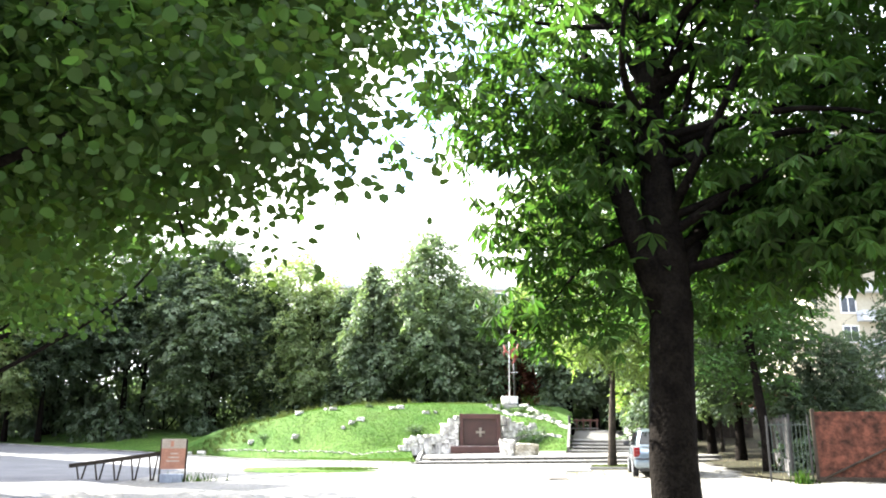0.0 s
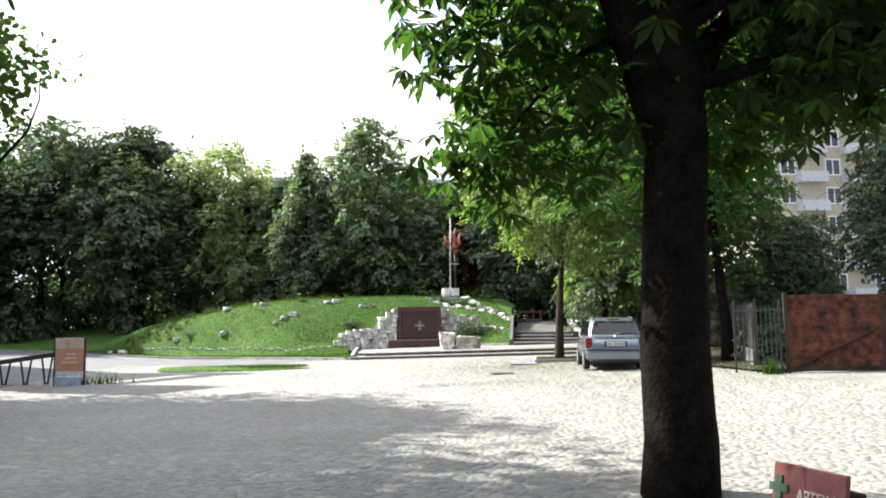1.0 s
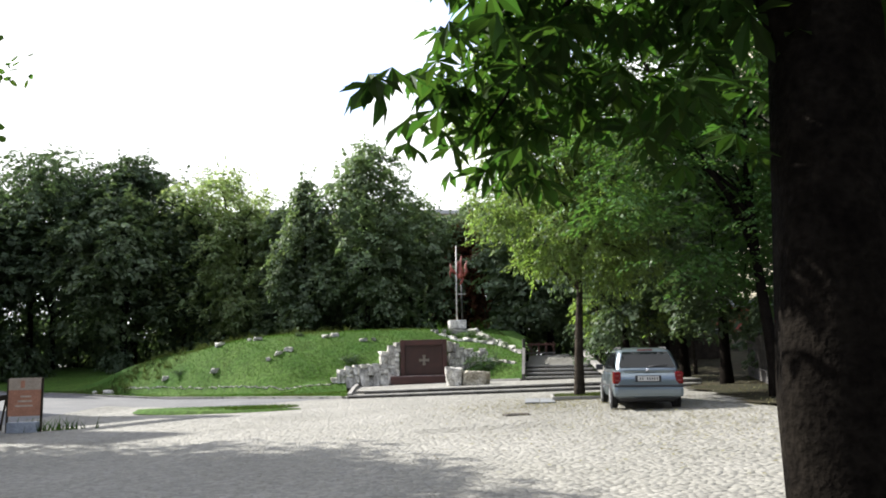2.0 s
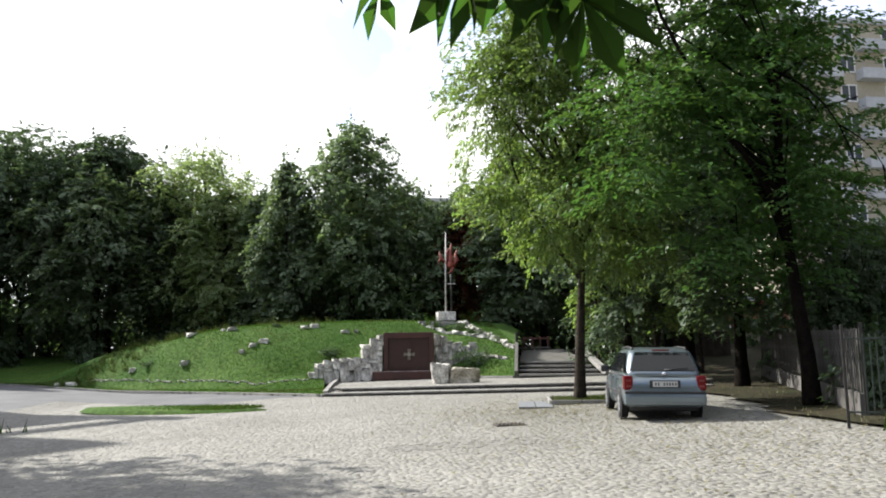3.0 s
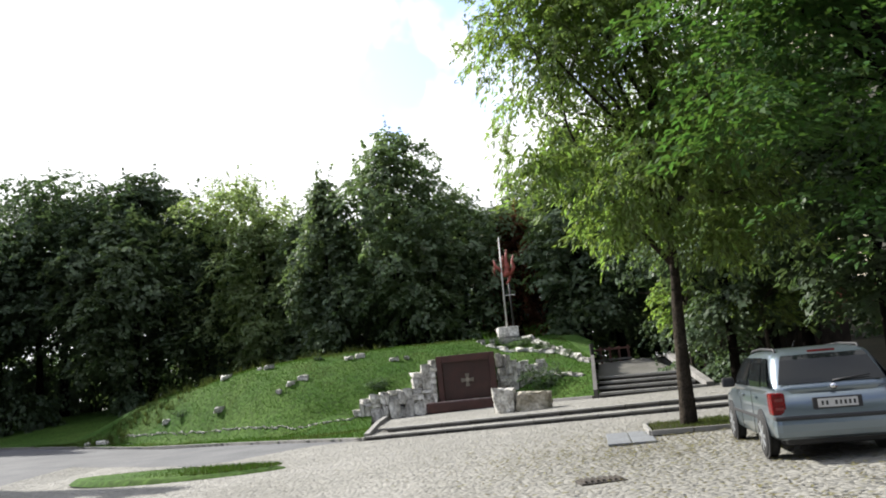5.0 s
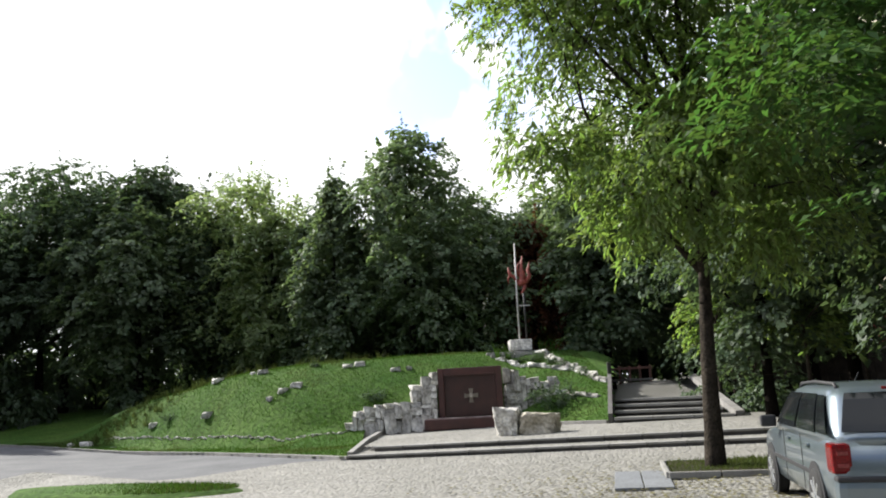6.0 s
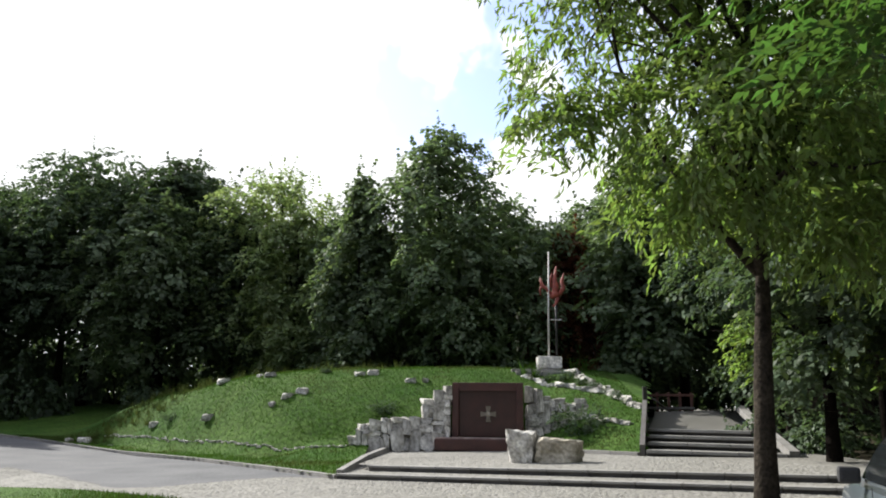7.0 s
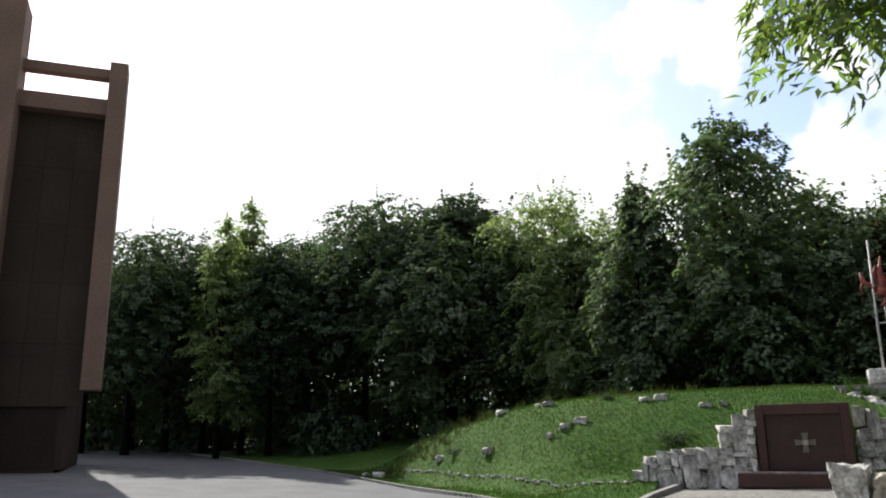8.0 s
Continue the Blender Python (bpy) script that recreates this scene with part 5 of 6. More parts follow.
car = thing("estate_car", pose(7.55, 23.67, SLOPE * 7.55, 0, 0.8, -14.5) @ Matrix.Diagonal((0.95, 0.97, 0.98, 1)), "parked blue-grey estate car, tailgate facing the square", "car")
rings = []
for yv, hw, zb, zt in ((-0.02, 0.70, 0.36, 0.66), (0.02, 0.79, 0.30, 0.78), (0.1, 0.815, 0.27, 0.90), (0.3, 0.825, 0.25, 0.92), (1.2, 0.83, 0.2, 0.915), (2.6, 0.83, 0.2, 0.90), (3.3, 0.82, 0.22, 0.87), (3.8, 0.80, 0.24, 0.80), (4.08, 0.74, 0.27, 0.70), (4.18, 0.62, 0.34, 0.60)):
    prof = [(0.86, 0.0), (0.97, 0.1), (1.0, 0.35), (1.0, 0.62), (0.985, 0.85), (0.95, 0.97), (0.85, 1.0)]
    ring = [(hw * u, yv, zb + (zt - zb) * v) for u, v in prof] + [(-hw * u, yv, zb + (zt - zb) * v) for u, v in prof[::-1]]
    rings.append(ring)
part("body", loft(rings, M_CAR, "body"), M_CAR, car)
rings = []
for zz in (0.86, 0.95, 1.05, 1.15, 1.25, 1.32, 1.38, 1.42, 1.445, 1.46):
    h, r, f = cab(zz, "half"), cab(zz, "rear"), cab(zz, "front")
    ring = []
    for k in range(40):
        a = 2 * math.pi * k / 40
        cx, cy = math.cos(a), math.sin(a)
        e = 0.22
        ring.append((h * math.copysign(abs(cx) ** e, cx), (r + f) / 2 + (f - r) / 2 * math.copysign(abs(cy) ** e, cy), zz))
    rings.append(ring)
part("cabin", loft(rings, M_CAR, "cabin"), M_CAR, car)
patch("rear_window", "rear", 0.99, 1.36, (0.065, 0.085), (0.935, 0.915), M_CAR_GLASS, car, 0.014, "dark glass tailgate window")
for side in ("left", "right"):
    patch("side_window", side, 0.965, 1.335, (0.03, 0.11), (0.175, 0.245), M_CAR_GLASS, car, 0.013, "dark glass side window")
    patch("side_window", side, 0.955, 1.345, (0.2, 0.275), (0.49, 0.6), M_CAR_GLASS, car, 0.013, "dark glass side window")
    patch("side_window", side, 0.95, 1.345, (0.515, 0.63), (0.86, 0.93), M_CAR_GLASS, car, 0.013, "dark glass side window")
for sx in (-1, 1):
    part("roof_rail", tube("roof_rail", [(sx * 0.56, 0.6, 1.40), (sx * 0.56, 0.68, 1.45), (sx * 0.56, 1.5, 1.47), (sx * 0.56, 2.2, 1.445), (sx * 0.56, 2.28, 1.40)], [0.018] * 5, M_CAR_DARK, 8), M_CAR_DARK, car)
    lamp = part("tail_light", box(0.19, 0.26, 0.29, sx * 0.738, 0.112, 0.6, 0.04), M_TAIL, car, "red tail light")
    part("reflector", box(0.11, 0.02, 0.04, sx * 0.735, -0.02, 0.665, 0.01), M_TAIL_LIGHT, lamp, "clear reversing lamp")
    part("reflector", box(0.11, 0.02, 0.04, sx * 0.735, -0.02, 0.78, 0.01), M_TAIL_LIGHT, lamp, "clear indicator lamp")
    mirror = part("wing_mirror", box(0.2, 0.12, 0.15, sx * 0.93, 2.72, 0.9, 0.035), M_CAR_DARK, car)
    for yv in (1.05, 2.05):
        part("door_handle", box(0.03, 0.2, 0.035, sx * 0.838, yv, 0.79, 0.012), M_CAR, car)
    part("door_gap", box(0.006, 0.008, 0.62, sx * 0.832, 1.34, 0.28), M_CAR_DARK, car)
    part("door_gap", box(0.006, 0.008, 0.62, sx * 0.832, 2.3, 0.28), M_CAR_DARK, car)
    part("side_strip", box(0.014, 2.2, 0.05, sx * 0.833, 1.95, 0.5, 0.006), M_CAR_DARK, car)
    for yv in (0.78, 3.28):
        arch = bmesh.new()
        bmesh.ops.create_cone(arch, cap_ends=True, segments=28, radius1=0.345, radius2=0.345, depth=0.02, matrix=Matrix.Translation((sx * 0.828, yv, 0.31)) @ Matrix.Rotation(math.pi / 2, 4, "Y"))
        part("wheel_arch", arch, M_CAR_DARK, car)
        wheel(car, sx * 0.765, yv)
part("underbody", box(1.36, 3.6, 0.16, 0, 2.15, 0.17, 0.06), M_CAR_DARK, car)
bump = part("rear_bumper", box(1.66, 0.26, 0.27, 0, 0.05, 0.3, 0.09), M_CAR, car, "blue-grey bumper")
part("bumper_strip", box(1.64, 0.16, 0.05, 0, 0.0, 0.535, 0.02), M_CAR_DARK, bump, "black rubbing strip")
part("valance", box(1.36, 0.16, 0.14, 0, 0.16, 0.21, 0.05), M_CAR_DARK, car)
# dark box painting in the soft shadow round the number plate
recess_shade = part("plate_recess", box(0.62, 0.03, 0.15, 0, -0.012, 0.655, 0.012), M_CAR_DARK, car)
plate = part("number_plate", box(0.5, 0.012, 0.11, 0, -0.03, 0.675, 0.004), M_PLATE, recess_shade, "white number plate with dark bars")
for i, w in enumerate((0.05, 0.05, 0.0, 0.05, 0.045, 0.05, 0.05, 0.05)):
    if w:
        part("bar", box(w * 0.6, 0.006, 0.055, -0.19 + i * 0.057, -0.0335, 0.7025), M_CAR_DARK, recess_shade)
part("badge", tube("badge", [(0, 0.075, 0.93), (0, 0.045, 0.93)], [0.045, 0.04], M_CHROME, 16), M_CHROME, car, "round chrome badge")
part("brake_light", box(0.36, 0.03, 0.03, 0, 0.395, 1.385, 0.008), M_TAIL, car, "narrow red brake light")
part("wiper", tube("wiper", [(0.02, 0.115, 1.0), (0.28, 0.12, 1.03), (0.5, 0.125, 1.045)], [0.014, 0.01, 0.007], M_CAR_DARK, 6), M_CAR_DARK, car)
part("antenna", tube("antenna", [(0, 2.0, 1.44), (0, 1.75, 1.56)], [0.008, 0.004], M_CAR_DARK, 6), M_CAR_DARK, car)

# ---- signs and ramp on the square ----
board = thing("sign_board", pose(-7.92, 29.0, base(-7.92, 29.0) + 0.14) @ Matrix.Diagonal((0.89, 0.89, 0.89, 1)), "faded orange notice board on a pale foot, letters worn away", "sign board")
part("panel", box(0.92, 0.05, 0.78, 0, 0, 0.34, 0.012), M_BOARD, board)
part("header", box(0.92, 0.06, 0.36, 0, 0, 1.12, 0.012), M_BOARD_TOP, board, "faded beige header")
part("foot", box(0.86, 0.3, 0.32, 0, 0, -0.16, 0.02), M_BLUE_GREY, board)
for sx in (-1, 1):
    part("leg", box(0.06, 0.06, 1.62, sx * 0.49, 0.03, -0.16, 0.01), M_WOOD_DARK, board)
for i in range(3):
    part("lettering", box(0.5 - 0.1 * i, 0.01, 0.05, 0.02 * i, -0.032, 0.62 + 0.14 * i), M_SIGN_WHITE, board, "worn pale lettering")
part("emblem", box(0.12, 0.012, 0.22, -0.06, -0.036, 1.18, 0.004), M_BOARD, board, "worn orange mark")
ramp = thing("ramp", pose(-9.8, 29.3, base(-9.8, 29.3)) @ Matrix.Diagonal((0.894, 0.894, 0.98, 1)), "long sloping dark beam on five splayed trestle legs", "ramp")
part("beam", box(3.7, 0.4, 0.14, 0, 0, 0, 0.015), M_WOOD_DARK, ramp, "", pose(0, 0, 0.66, 0, -7.0, 0))
for i in range(5):
    xx = -1.45 + i * 0.68
    top = 0.66 + xx * math.tan(radians(7.0)) + 0.02
    for s in (-1, 1):
        part("leg", tube("leg", [(xx + s * 0.03, s * 0.04, 0.0), (xx + s * 0.13, s * 0.12, top)], [0.035, 0.035], M_WOOD_DARK, 6), M_WOOD_DARK, ramp)
    part("foot", box(0.14, 0.2, 0.04, xx, 0, 0, 0.01), M_WOOD_DARK, ramp)
pharm = thing("pharmacy_sign", pose(2.72, 8.08, base(2.72, 8.08) - 0.06, -10, 0, -79), "dark red pavement sign with cream letters and green cross", "sign")
part("board", box(0.56, 0.035, 0.56, 0, 0, 0.03, 0.008), M_SIGN_RED, pharm)
part("stay", box(0.5, 0.03, 0.5, 0, 0.16, 0.0, 0.008), M_WOOD_DARK, pharm)
gx = bmesh.new()
box(0.05, 0.012, 0.15, -0.22, -0.024, 0.36, bm=gx)
box(0.15, 0.013, 0.05, -0.22, -0.0245, 0.41, bm=gx)
part("green_cross", gx, M_SIGN_GREEN, pharm, "green cross")
txt = bpy.data.curves.new("lettering", "FONT")
txt.body, txt.size, txt.extrude, txt.align_x = "APTEKA", 0.12, 0.004, "CENTER"
txt.materials.append(M_SIGN_WHITE)
tob = new("lettering", txt)
tob.parent, tob.matrix_basis = pharm, pose(0.08, -0.024, 0.37, 90, 0, 0) @ Matrix.Diagonal((0.72, 1.0, 1, 1))

# ---- fence and screens beside the trees ----
FENCE_A, FENCE_B = Vector((10.7, 22.2, 0)), Vector((17.3, 36.6, 0))
fence = thing("picket_fence", pose(0, 0, 0), "weathered grey picket fence on a dark base with iron posts", "fence")
fd = (FENCE_B - FENCE_A)
fang = math.atan2(fd.y, fd.x)
picket = bpy.data.meshes.new("picket")
pb = box(0.055, 0.022, 1.15, 0, 0, 0, 0.006)
pb.to_mesh(picket)
pb.free()
picket.materials.append(M_PICKET)
n_p = int(fd.length / 0.15)
rnd = random.Random(8)
for i in range(n_p):
    p = FENCE_A + fd * ((i + 0.5) / n_p)
    part("picket", picket, M_PICKET, fence, "", Matrix.Translation((p.x, p.y, base(p.x, p.y) + 0.5 + rnd.uniform(-0.02, 0.02))) @ Matrix.Rotation(fang, 4, "Z"))
for i in range(8):
    p = FENCE_A + fd * (i / 7)
    part("post", box(0.07, 0.07, 1.75, 0, 0, 0, 0.01), M_IRON, fence, "dark iron post", Matrix.Translation((p.x + 0.05, p.y - 0.02, base(p.x, p.y))) @ Matrix.Rotation(fang, 4, "Z"))
for zz in (0.62, 1.45):
    a, b = FENCE_A, FENCE_B
    part("rail", tube("rail", [(a.x + 0.04, a.y, base(a.x, a.y) + zz), (b.x + 0.04, b.y, base(b.x, b.y) + zz)], [0.028, 0.028], M_IRON, 6), M_IRON, fence, "dark iron rail")
strip("base_board", [(FENCE_A.x, FENCE_A.y, base(FENCE_A.x, FENCE_A.y)), (FENCE_B.x, FENCE_B.y, base(FENCE_B.x, FENCE_B.y))], 0.1, 0.46, 2.2, M_SLATE_SHADE, fence)

screen = thing("screen_fence", pose(10.45, 20.35, base(10.45, 20.35), 0, 0, -20), "rusty red-brown sheet screen with dark frame and diagonal brace", "fence")
for i in range(3):
    part("sheet", box(2.0, 0.05, 1.72, 1.02 + i * 2.04, 0, 0.06, 0.01), M_RUST_DAPPLED, screen)
    part("brace", tube("brace", [(0.15 + i * 2.04, -0.05, 0.12), (1.9 + i * 2.04, -0.05, 1.0)], [0.03, 0.03], M_WOOD_DARK, 6), M_WOOD_DARK, screen, "dark diagonal brace")
for i in range(4):
    part("post", box(0.09, 0.09, 1.85, i * 2.04, 0.02, 0, 0.012), M_WOOD_DARK, screen, "dark post")
part("rail", box(6.1, 0.06, 0.12, 3.06, -0.03, 0.04, 0.01), M_WOOD_DARK, screen, "dark bottom rail")
net = thing("bar_fence", pose(9.95, 20.75, base(9.95, 20.75), 0, 0, -30), "dull green iron bar fence beside the rusty screen", "fence")
for sx in (-0.5, 0.5):
    part("post", box(0.05, 0.05, 1.7, sx, 0, 0, 0.01), M_IRON, net)
for i in range(9):
    part("bar", box(0.018, 0.018, 1.35, -0.4 + i * 0.1, 0, 0.2, 0.003), M_FENCE_GREEN, net)
for zz in (0.25, 1.45):
    part("rail", box(1.0, 0.03, 0.03, 0, 0, zz, 0.004), M_FENCE_GREEN, net)
shed = thing("screen_wall", pose(17.4, 44.6, 1.0, 0, 0, -8), "dark brown wooden screen behind the trees", "wall")
for i in range(14):
    part("board", box(0.4, 0.06, 1.85 + 0.02 * (i % 3), -2.8 + i * 0.42, 0, -0.5, 0.01), M_WOOD_DARK, shed)

M_BARRIER = material("brown_painted_wood", (0.11, 0.045, 0.032), (0.06, 0.028, 0.02), 0.8, scale=4, fine=30, bump=0.3)
gate = thing("low_barrier", pose(11.6, 49.2, 1.54, 0, 0, -8), "low dark brown wooden barrier with slanting braces", "barrier")
for i in range(6):
    part("post", box(0.09, 0.09, 0.75, -1.1 + i * 0.42, 0, 0, 0.012), M_BARRIER, gate)
part("rail", box(2.3, 0.07, 0.09, -0.05, -0.02, 0.6, 0.012), M_BARRIER, gate)
part("rail", box(2.3, 0.07, 0.09, -0.05, -0.02, 0.12, 0.012), M_SLATE_SHADE, gate, "dark bottom rail")
part("brace", tube("brace", [(-0.75, -0.08, 0.75), (0.2, -0.08, 0.02)], [0.035, 0.035], M_PICKET, 6), M_PICKET, gate, "pale slanting brace")

# ---- buildings ----
def block(name, x, y, w, d, h, rz, wall_mat, label, cols, storeys, win=(1.5, 1.4), z0=0.0, first=1.0, balcony=()):
    ob = thing(name, pose(x, y, z0, 0, 0, rz), label, "building", kind="")
    part("wall", box(w, d, h, w / 2, d / 2, 0), wall_mat, ob)
    part("roof", box(w + 0.5, d + 0.5, 0.5, w / 2, d / 2, h), M_FACADE_GREY, ob, "flat roof edge")
    pane = bpy.data.meshes.new("window")
    pb_ = box(win[0], 0.06, win[1])
    pb_.to_mesh(pane)
    pb_.free()
    pane.materials.append(M_WINDOW)
    fr = bpy.data.meshes.new("window_frame")
    fb = box(win[0] + 0.24, 0.05, 0.12, 0, 0, -0.12)
    box(win[0] + 0.24, 0.05, 0.12, 0, 0, win[1], bm=fb)
    for sx in (-1, 0, 1):
        box(0.1, 0.05, win[1], sx * (win[0] / 2 + 0.05 * abs(sx)), 0, 0, bm=fb)
    fb.to_mesh(fr)
    fb.free()
    fr.materials.append(M_FRAME)
    sh = h / storeys
    for s in range(storeys):
        for c in cols:
            m = Matrix.Translation((c, -0.02, s * sh + first))
            wdw = part("window", pane, M_WINDOW, ob, "", m)
            part("window_frame", fr, M_FRAME, wdw, "", Matrix.Translation((0, -0.03, 0)))
        for c in balcony:
            part("balcony", box(3.0, 1.1, 1.05, c, -0.55, s * sh + 0.05, 0.03), M_FACADE_GREY, ob)
    return ob


block("apartment_block", 42.5, 75.0, 20.0, 12.0, 32.5, 0, M_FACADE, "tall cream apartment block with white window frames and balconies", (3.6, 8.6, 13.4, 17.4), 11, (1.5, 1.5), 0.5, 1.0, (5.9, 11.0))
block("apartment_block", -10.0, 110.0, 30.0, 11.0, 20.4, 0, M_FACADE, "long cream apartment block behind the wood", tuple(2.0 + 3.4 * i for i in range(9)), 7, (1.8, 1.4), 1.0, 1.0)
block("house", 26.5, 60.0, 7.0, 7.0, 4.2, 0, M_BRICK, "small red brick house with white windows behind trees", (1.8, 4.6), 1, (1.2, 1.4), 0.6, 1.2)

TW = Vector((-24.7, 48.6, 0))
tower = thing("tower_building", pose(TW.x, TW.y, base(TW.x, TW.y) - 0.1, 0, 0, -136.6), "tall brown concrete slab building with dark recessed cladding", "building")
part("pillar", box(0.85, 1.2, 16.3, 0.42, -0.1, 3.8, 0.04), M_TOWER, tower, "brown concrete pillar")
part("pillar", box(2.4, 1.8, 22.6, 5.95, 0.1, 0.0, 0.04), M_TOWER, tower, "broad brown concrete pillar")
part("beam", box(4.2, 0.6, 0.5, 2.9, -0.1, 19.3, 0.03), M_TOWER, tower)
part("beam", box(4.2, 0.7, 0.85, 2.9, -0.1, 17.3, 0.03), M_TOWER, tower)
for r_ in range(5):
    for c_ in range(3):
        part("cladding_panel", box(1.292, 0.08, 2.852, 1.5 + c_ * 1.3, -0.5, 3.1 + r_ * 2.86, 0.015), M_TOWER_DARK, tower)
# unseen body behind the front, added for the shadow it casts
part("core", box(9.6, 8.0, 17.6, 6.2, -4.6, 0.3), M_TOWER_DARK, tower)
# dark block stands for the shaded passage at ground level
part("plinth", box(9.0, 2.0, 3.1, 6.2, -1.6, 0.0), M_TOWER_DARK, tower, "ground floor block, coloured dark for the shade under the overhang")

# ---- plants on the mound and small things ----
juniper = again(bush, 7.7, 44.0, 20, 0.42, 0.9)
juniper.matrix_basis = pose(7.7, 43.7, lie(7.7, 43.7), 0, 0, 20) @ Matrix.Diagonal((0.52, 0.36, 0.4, 1))
juniper["label"] = "small dark juniper on the grass below the stones"
for x, y, s in ((1.2, 46.4, 0.3), (-1.6, 50.2, 0.16), (-8.2, 51.6, 0.2)):
    j = again(bush, x, y, 40 * x, s)
    j.matrix_basis = pose(x, y, lie(x, y), 0, 0, 40 * x) @ Matrix.Diagonal((s, s, s * 0.7, 1))
    j["label"] = "low dark tuft of weeds on the mound"
for x, y, k in ((7.3, 49.6, 0.13), (7.9, 49.3, 0.17), (8.4, 48.7, 0.14), (8.7, 47.9, 0.18), (9.0, 47.3, 0.13), (9.2, 46.4, 0.16), (8.2, 50.0, 0.12), (9.4, 45.7, 0.12)):
    j = again(bush, x, y, 70 * x, k)
    j.matrix_basis = pose(x, y, lie(x, y), 0, 0, 70 * x) @ Matrix.Diagonal((k, k, k * 1.1, 1))
    j["label"] = "low leafy plant between the flat stones"
rngg = np.random.default_rng(91)


def blades(name, places, low, high, width, mat, label, category="grass"):
    n = len(places)
    a = rngg.uniform(0, 2 * math.pi, n)
    h = rngg.uniform(low, high, n)
    p = np.array(places)
    side = np.stack((np.cos(a), np.sin(a), np.zeros(n)), axis=1) * width
    tip = p + np.stack((rngg.normal(0, 0.35, n) * h, rngg.normal(0, 0.35, n) * h, h), axis=1)
    return tagged(new(name, quads_mesh(name, np.stack((p - side, p + side, tip), axis=1), 3, mat)), label, category, kind="stuff")


spots = []
while len(spots) < 90000:
    x, y = rngg.uniform(-22, 10), rngg.uniform(38, 56)
    if on_lawn(x, y) and mound(x, y) >= 0:
        spots.append((x, y, lawn_height(x, y) - 0.02))
def parched(x, y):
    """Where the mound's grass has yellowed, in patches."""
    return noise.noise(Vector((x * 0.33, y * 0.5, 7))) + 0.5 * noise.noise(Vector((x * 1.1, y * 1.5, 2))) + 0.3 * smooth((y - 49) / 5)


dry_spots = [p for p in spots if parched(p[0], p[1]) > 0.22 and rngg.uniform() < 0.75]
green = set(spots) - set(dry_spots)
blades("grass", [p for p in spots if p in green], 0.04, 0.13, 0.012, M_BLADE, "short green lawn grass on the mound")
blades("grass", dry_spots, 0.05, 0.14, 0.012, M_BLADE_DRY, "patches of yellowing grass on the mound")
turf = [(-3.6 + 3.2 * u * math.cos(radians(-27)) - 0.85 * v * math.sin(radians(-27)), 33.9 + 3.2 * u * math.sin(radians(-27)) + 0.85 * v * math.cos(radians(-27))) for u, v in rngg.uniform(-1, 1, (9000, 2)) if u * u + v * v < 0.95]
blades("grass", [(x, y, base(x, y) + 0.08) for x, y in turf[::2]], 0.04, 0.12, 0.011, M_BLADE, "short green grass on the island")
blades("grass", [(x, y, base(x, y) + 0.08) for x, y in turf[1::2]], 0.03, 0.1, 0.011, M_BLADE_DRY, "yellowing grass among the green on the island")
verge = [(x, y, base(x, y) + 0.05) for x, y in zip(rngg.uniform(9.9, 17, 1400), rngg.uniform(20.6, 40, 1400)) if 9.95 + max(0, y - 23) * 0.26 < x]
blades("grass", verge, 0.03, 0.1, 0.012, M_DRY, "thin dry grass and litter along the fence")
bedg = [(8.45 + u * math.cos(radians(-14)) - v * math.sin(radians(-14)), 29.5 + u * math.sin(radians(-14)) + v * math.cos(radians(-14))) for u, v in zip(rngg.uniform(-1.4, 1.5, 6000), rngg.uniform(-0.82, 0.82, 6000))]
blades("grass", [(x, y, SLOPE * x + 0.06) for x, y in bedg], 0.03, 0.1, 0.01, M_BLADE_DRY, "dry yellowish grass in the tree bed")
weeds = []
for _ in range(170):
    x, y = rngg.uniform(-13, 1.5), rngg.uniform(52.5, 55.5)
    c = (x, y, lawn_height(x, y))
    weeds += [(c[0] + rngg.normal(0, 0.06), c[1] + rngg.normal(0, 0.06), c[2]) for _ in range(14)]
blades("weeds", weeds, 0.12, 0.55, 0.015, M_BLADE_DRY, "tall dry weeds along the mound's crest", "weeds")
stalks = [(cx + rngg.normal(0, 0.08), cy + rngg.normal(0, 0.08), lie(cx, cy)) for cx, cy in ((6.35, 50.2), (6.75, 50.0), (8.45, 51.2), (8.9, 51.0)) for _ in range(22)]
blades("weeds", stalks, 0.3, 0.85, 0.018, M_BLADE, "tall weed stalks beside the stone terrace", "weeds")
tufts = [(10.0 + rngg.normal(0, 0.12), 20.3 + rngg.normal(0, 0.12), base(10, 20.3)) for _ in range(90)] + [(-7.2 + rngg.normal(0, 0.45), 29.1 + rngg.normal(0, 0.1), base(-7.2, 29)) for _ in range(120)]
blades("weeds", tufts, 0.1, 0.45, 0.02, M_BLADE, "green weed tufts at the paving's edge", "weeds")

# fallen leaves under the ash tree
fall = np.concatenate((rngg.normal((6.2, 27.4), (1.7, 1.8), (2600, 2)), rngg.normal((7.6, 20.5), (2.2, 3.0), (2600, 2))))
fall = np.concatenate((fall, np.zeros((len(fall), 1))), axis=1)
fall[:, 2] = SLOPE * fall[:, 0] + 0.03
fa = rngg.uniform(0, 2 * math.pi, len(fall))
fd_, fs_ = np.stack((np.cos(fa), np.sin(fa), rngg.uniform(-0.2, 0.2, len(fall))), axis=1) * 0.045, np.stack((-np.sin(fa), np.cos(fa), rngg.uniform(-0.2, 0.2, len(fall))), axis=1) * 0.02
tagged(new("fallen_leaves", quads_mesh("fallen_leaves", np.stack((fall - fd_, fall + fs_, fall + fd_, fall - fs_), axis=1), 4, M_DRY)), "scattered dry yellow leaves on the paving", "leaves", kind="stuff")

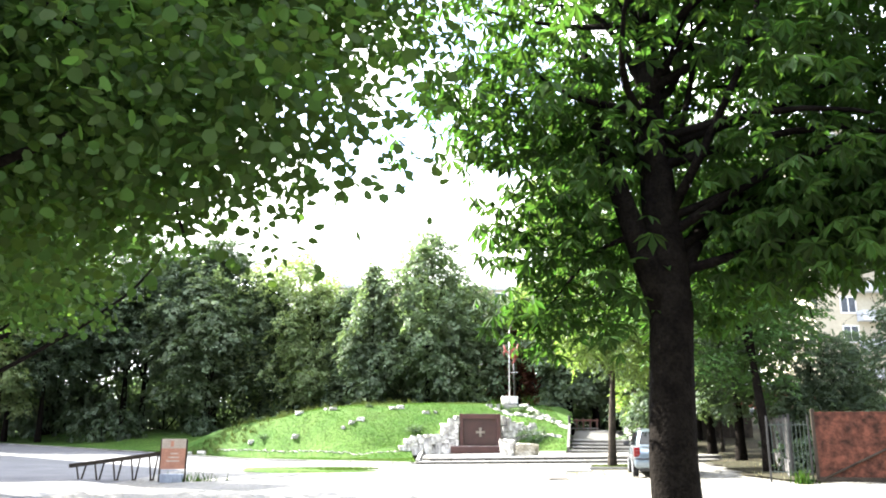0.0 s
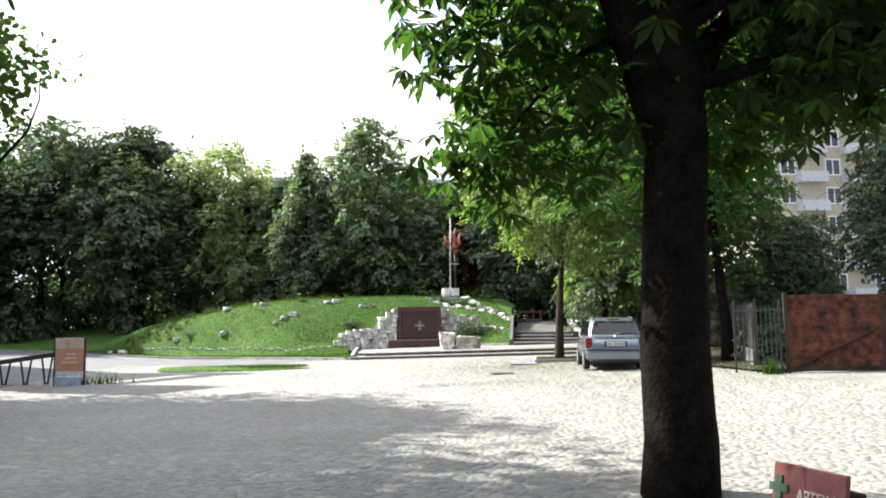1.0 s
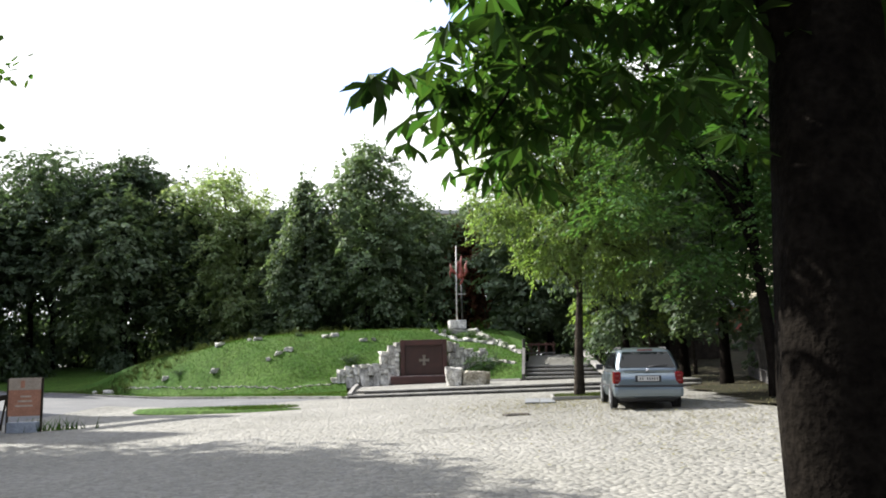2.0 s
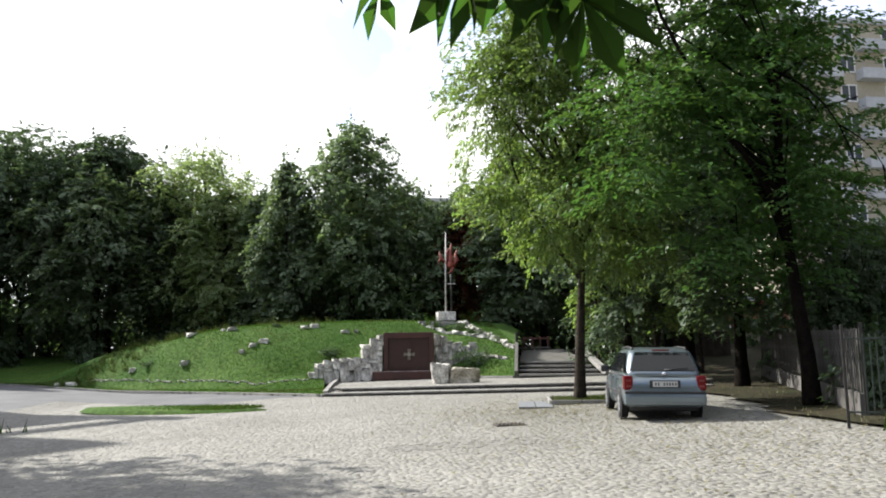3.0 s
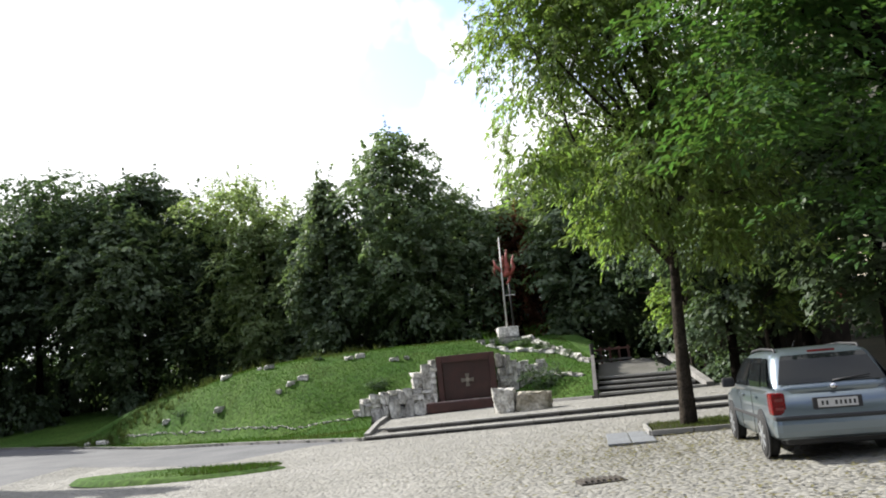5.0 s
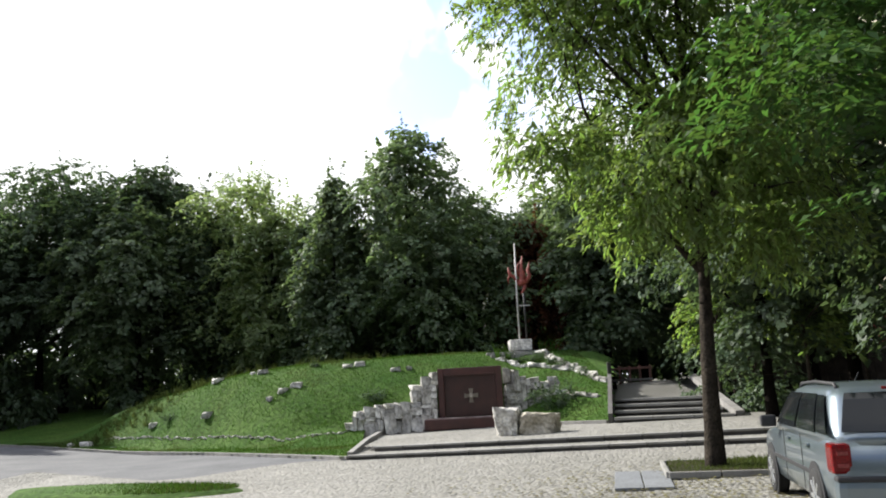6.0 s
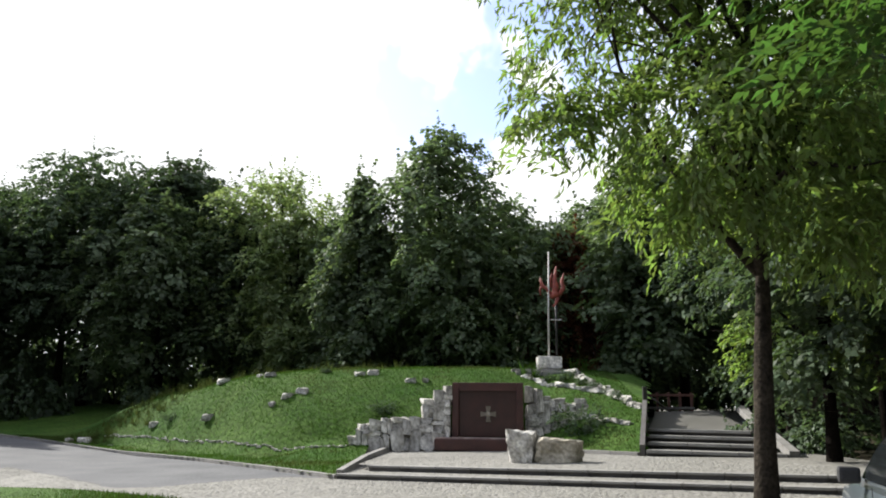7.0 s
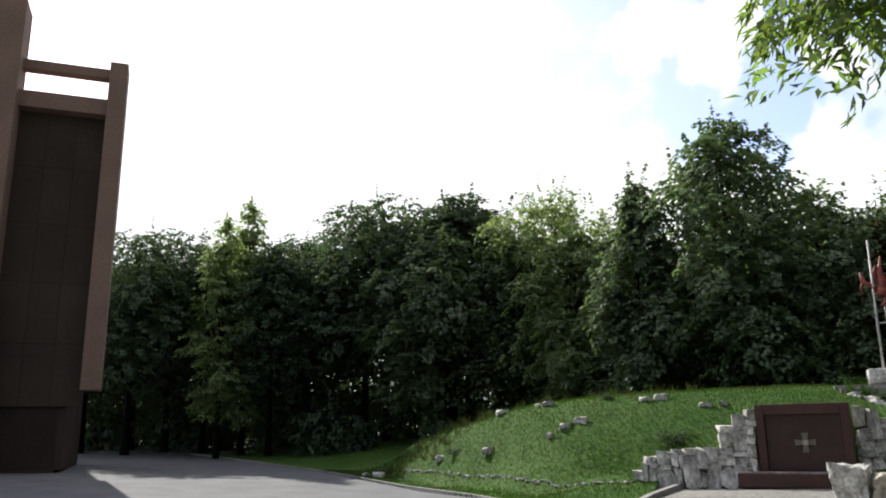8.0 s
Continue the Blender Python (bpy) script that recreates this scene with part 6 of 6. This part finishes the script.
# ---- granite setts ----
PITCH = 0.088


def step_lift(x, y):
    """How far the platform lifts the paving at a place; None under its edge stones and beyond it."""
    d = (Vector((x, y, 0)) - CORNER).dot(STEP_IN)
    if d < -0.12:
        return 0.0
    if x < 1.05 + (y - 37.9) * 0.075 + 0.1 or (d > 1.2 and y > 44.0) or y > 40.3 - (x - 8.8) * 0.4 and x > 8.6 or x > 12.2:
        return None
    if 6.0 < x and y > 43.3 - (x - 6.2) * 1.18:
        return None
    return 0.105 if 0.26 < d < 0.88 else (0.23 if d > 1.26 else None)


def free_paving(x, y):
    """Open paving: not under lawn, island, bed, slab or drain."""
    if x < 0.9 and y > edge_y(x) - 0.1 or on_lane(x, y) or step_lift(x, y) is None:
        return False
    c, s = math.cos(radians(27)), math.sin(radians(27))
    u, v = (x + 3.6) * c - (y - 33.9) * s, (x + 3.6) * s + (y - 33.9) * c
    if abs(u) < 3.4 and abs(v) < 1.12 * max(0.05, 1 - (u / 3.45) ** 2) ** 0.6:
        return False
    c, s = math.cos(radians(14)), math.sin(radians(14))
    for bx, by, hx, hy in ((8.45, 29.45, 1.6, 0.95), (6.4, 29.1, 0.46, 1.08)):
        u, v = (x - bx) * c - (y - by) * s, (x - bx) * s + (y - by) * c
        if abs(u) < hx and abs(v) < hy:
            return False
    return not (abs(x - 4.65) < 0.36 and abs(y - 24.6) < 0.26) and x < 9.85 + max(0, y - 23) * 0.26 + (4 if y > 33.5 else 0)


sett_kinds = []
for k in range(5):
    sb = box(PITCH * 0.9, PITCH * 0.88, 0.06, 0, 0, -0.03)
    for v in sb.verts:
        if v.co.z > 0:
            v.co.x *= 0.84 + 0.02 * k
            v.co.y *= 0.84
            v.co.z += -0.024 + 0.005 * noise.noise(Vector((v.co.x * 20 + k, v.co.y * 20, k)))
        v.co.x += 0.006 * noise.noise(Vector((v.co.x * 30, v.co.y * 30, k * 3)))
    me_ = bpy.data.meshes.new("sett")
    sb.to_mesh(me_)
    sb.free()
    me_.materials.append(M_SETT_ONE)
    sett_kinds.append(me_)
rs = np.random.default_rng(5)
rest = []
count = 0
row = 0
yv = 6.5
while yv < 44.0:
    xv = -9.5 + rs.uniform(0, PITCH)
    while xv < 12.2:
        jx, jy = rs.normal(0, 0.019, 2)
        px_, py_ = xv + jx, yv + jy + 0.16 * math.sin(xv * 1.1 + row * 0.05) + 0.06 * math.sin(xv * 2.7 + row * 0.11)
        if free_paving(px_, py_):
            if 2.0 < px_ < 4.6 and 21.5 < py_ < 23.3 and count < 300:
                part("sett", sett_kinds[count % 5], M_SETT_ONE, ground, "", pose(px_, py_, SLOPE * px_ + rs.uniform(-0.006, 0.004), rs.normal(0, 1.5), rs.normal(0, 1.5), rs.normal(0, 3)))
                count += 1
            else:
                rest.append((px_, py_, rs.uniform(-0.0025, 0.002) + step_lift(px_, py_), rs.uniform(0.82, 1.18), rs.normal(0, 0.5)))
        xv += PITCH
    yv += PITCH
    row += 1
R = np.array(rest)
zb = SLOPE * np.maximum(R[:, 0], -8) + 0.030 * np.maximum(0, -8 - R[:, 0])
h = PITCH * 0.5 * R[:, 3]
quads = []
lo, hi = [], []
for sx, sy in ((-1, -1), (1, -1), (1, 1), (-1, 1)):
    c, s = np.cos(R[:, 4]), np.sin(R[:, 4])
    for out, k, z in ((lo, 1.03, -0.003), (hi, 0.96, 0.0015)):
        u, v = sx * h * k, sy * h * k
        tilt = sx * 0.0015 * np.sin(R[:, 0] * 91) + sy * 0.0015 * np.sin(R[:, 1] * 77)
        out.append(np.stack((R[:, 0] + u * c - v * s, R[:, 1] + u * s + v * c, zb + z + R[:, 2] + (tilt if z > 0 else 0)), axis=1))
n = len(R)
verts = np.stack(lo + hi, axis=1).reshape(-1, 3)
face = np.array([(4, 5, 6, 7), (0, 1, 5, 4), (1, 2, 6, 5), (2, 3, 7, 6), (3, 0, 4, 7)])
idx = (np.arange(n)[:, None, None] * 8 + face[None]).reshape(-1)
me_ = bpy.data.meshes.new("sett_field")
me_.vertices.add(len(verts)), me_.loops.add(len(idx)), me_.polygons.add(n * 5)
me_.vertices.foreach_set("co", verts.astype(np.float32).ravel())
me_.loops.foreach_set("vertex_index", idx.astype(np.int32))
me_.polygons.foreach_set("loop_start", np.arange(0, len(idx), 4, dtype=np.int32))
me_.update(calc_edges=True)
me_.materials.append(M_SETT)
field = part("sett_field", me_, M_SETT, ground, "weathered pale granite setts laid in rows")
field["kind"] = "stuff"
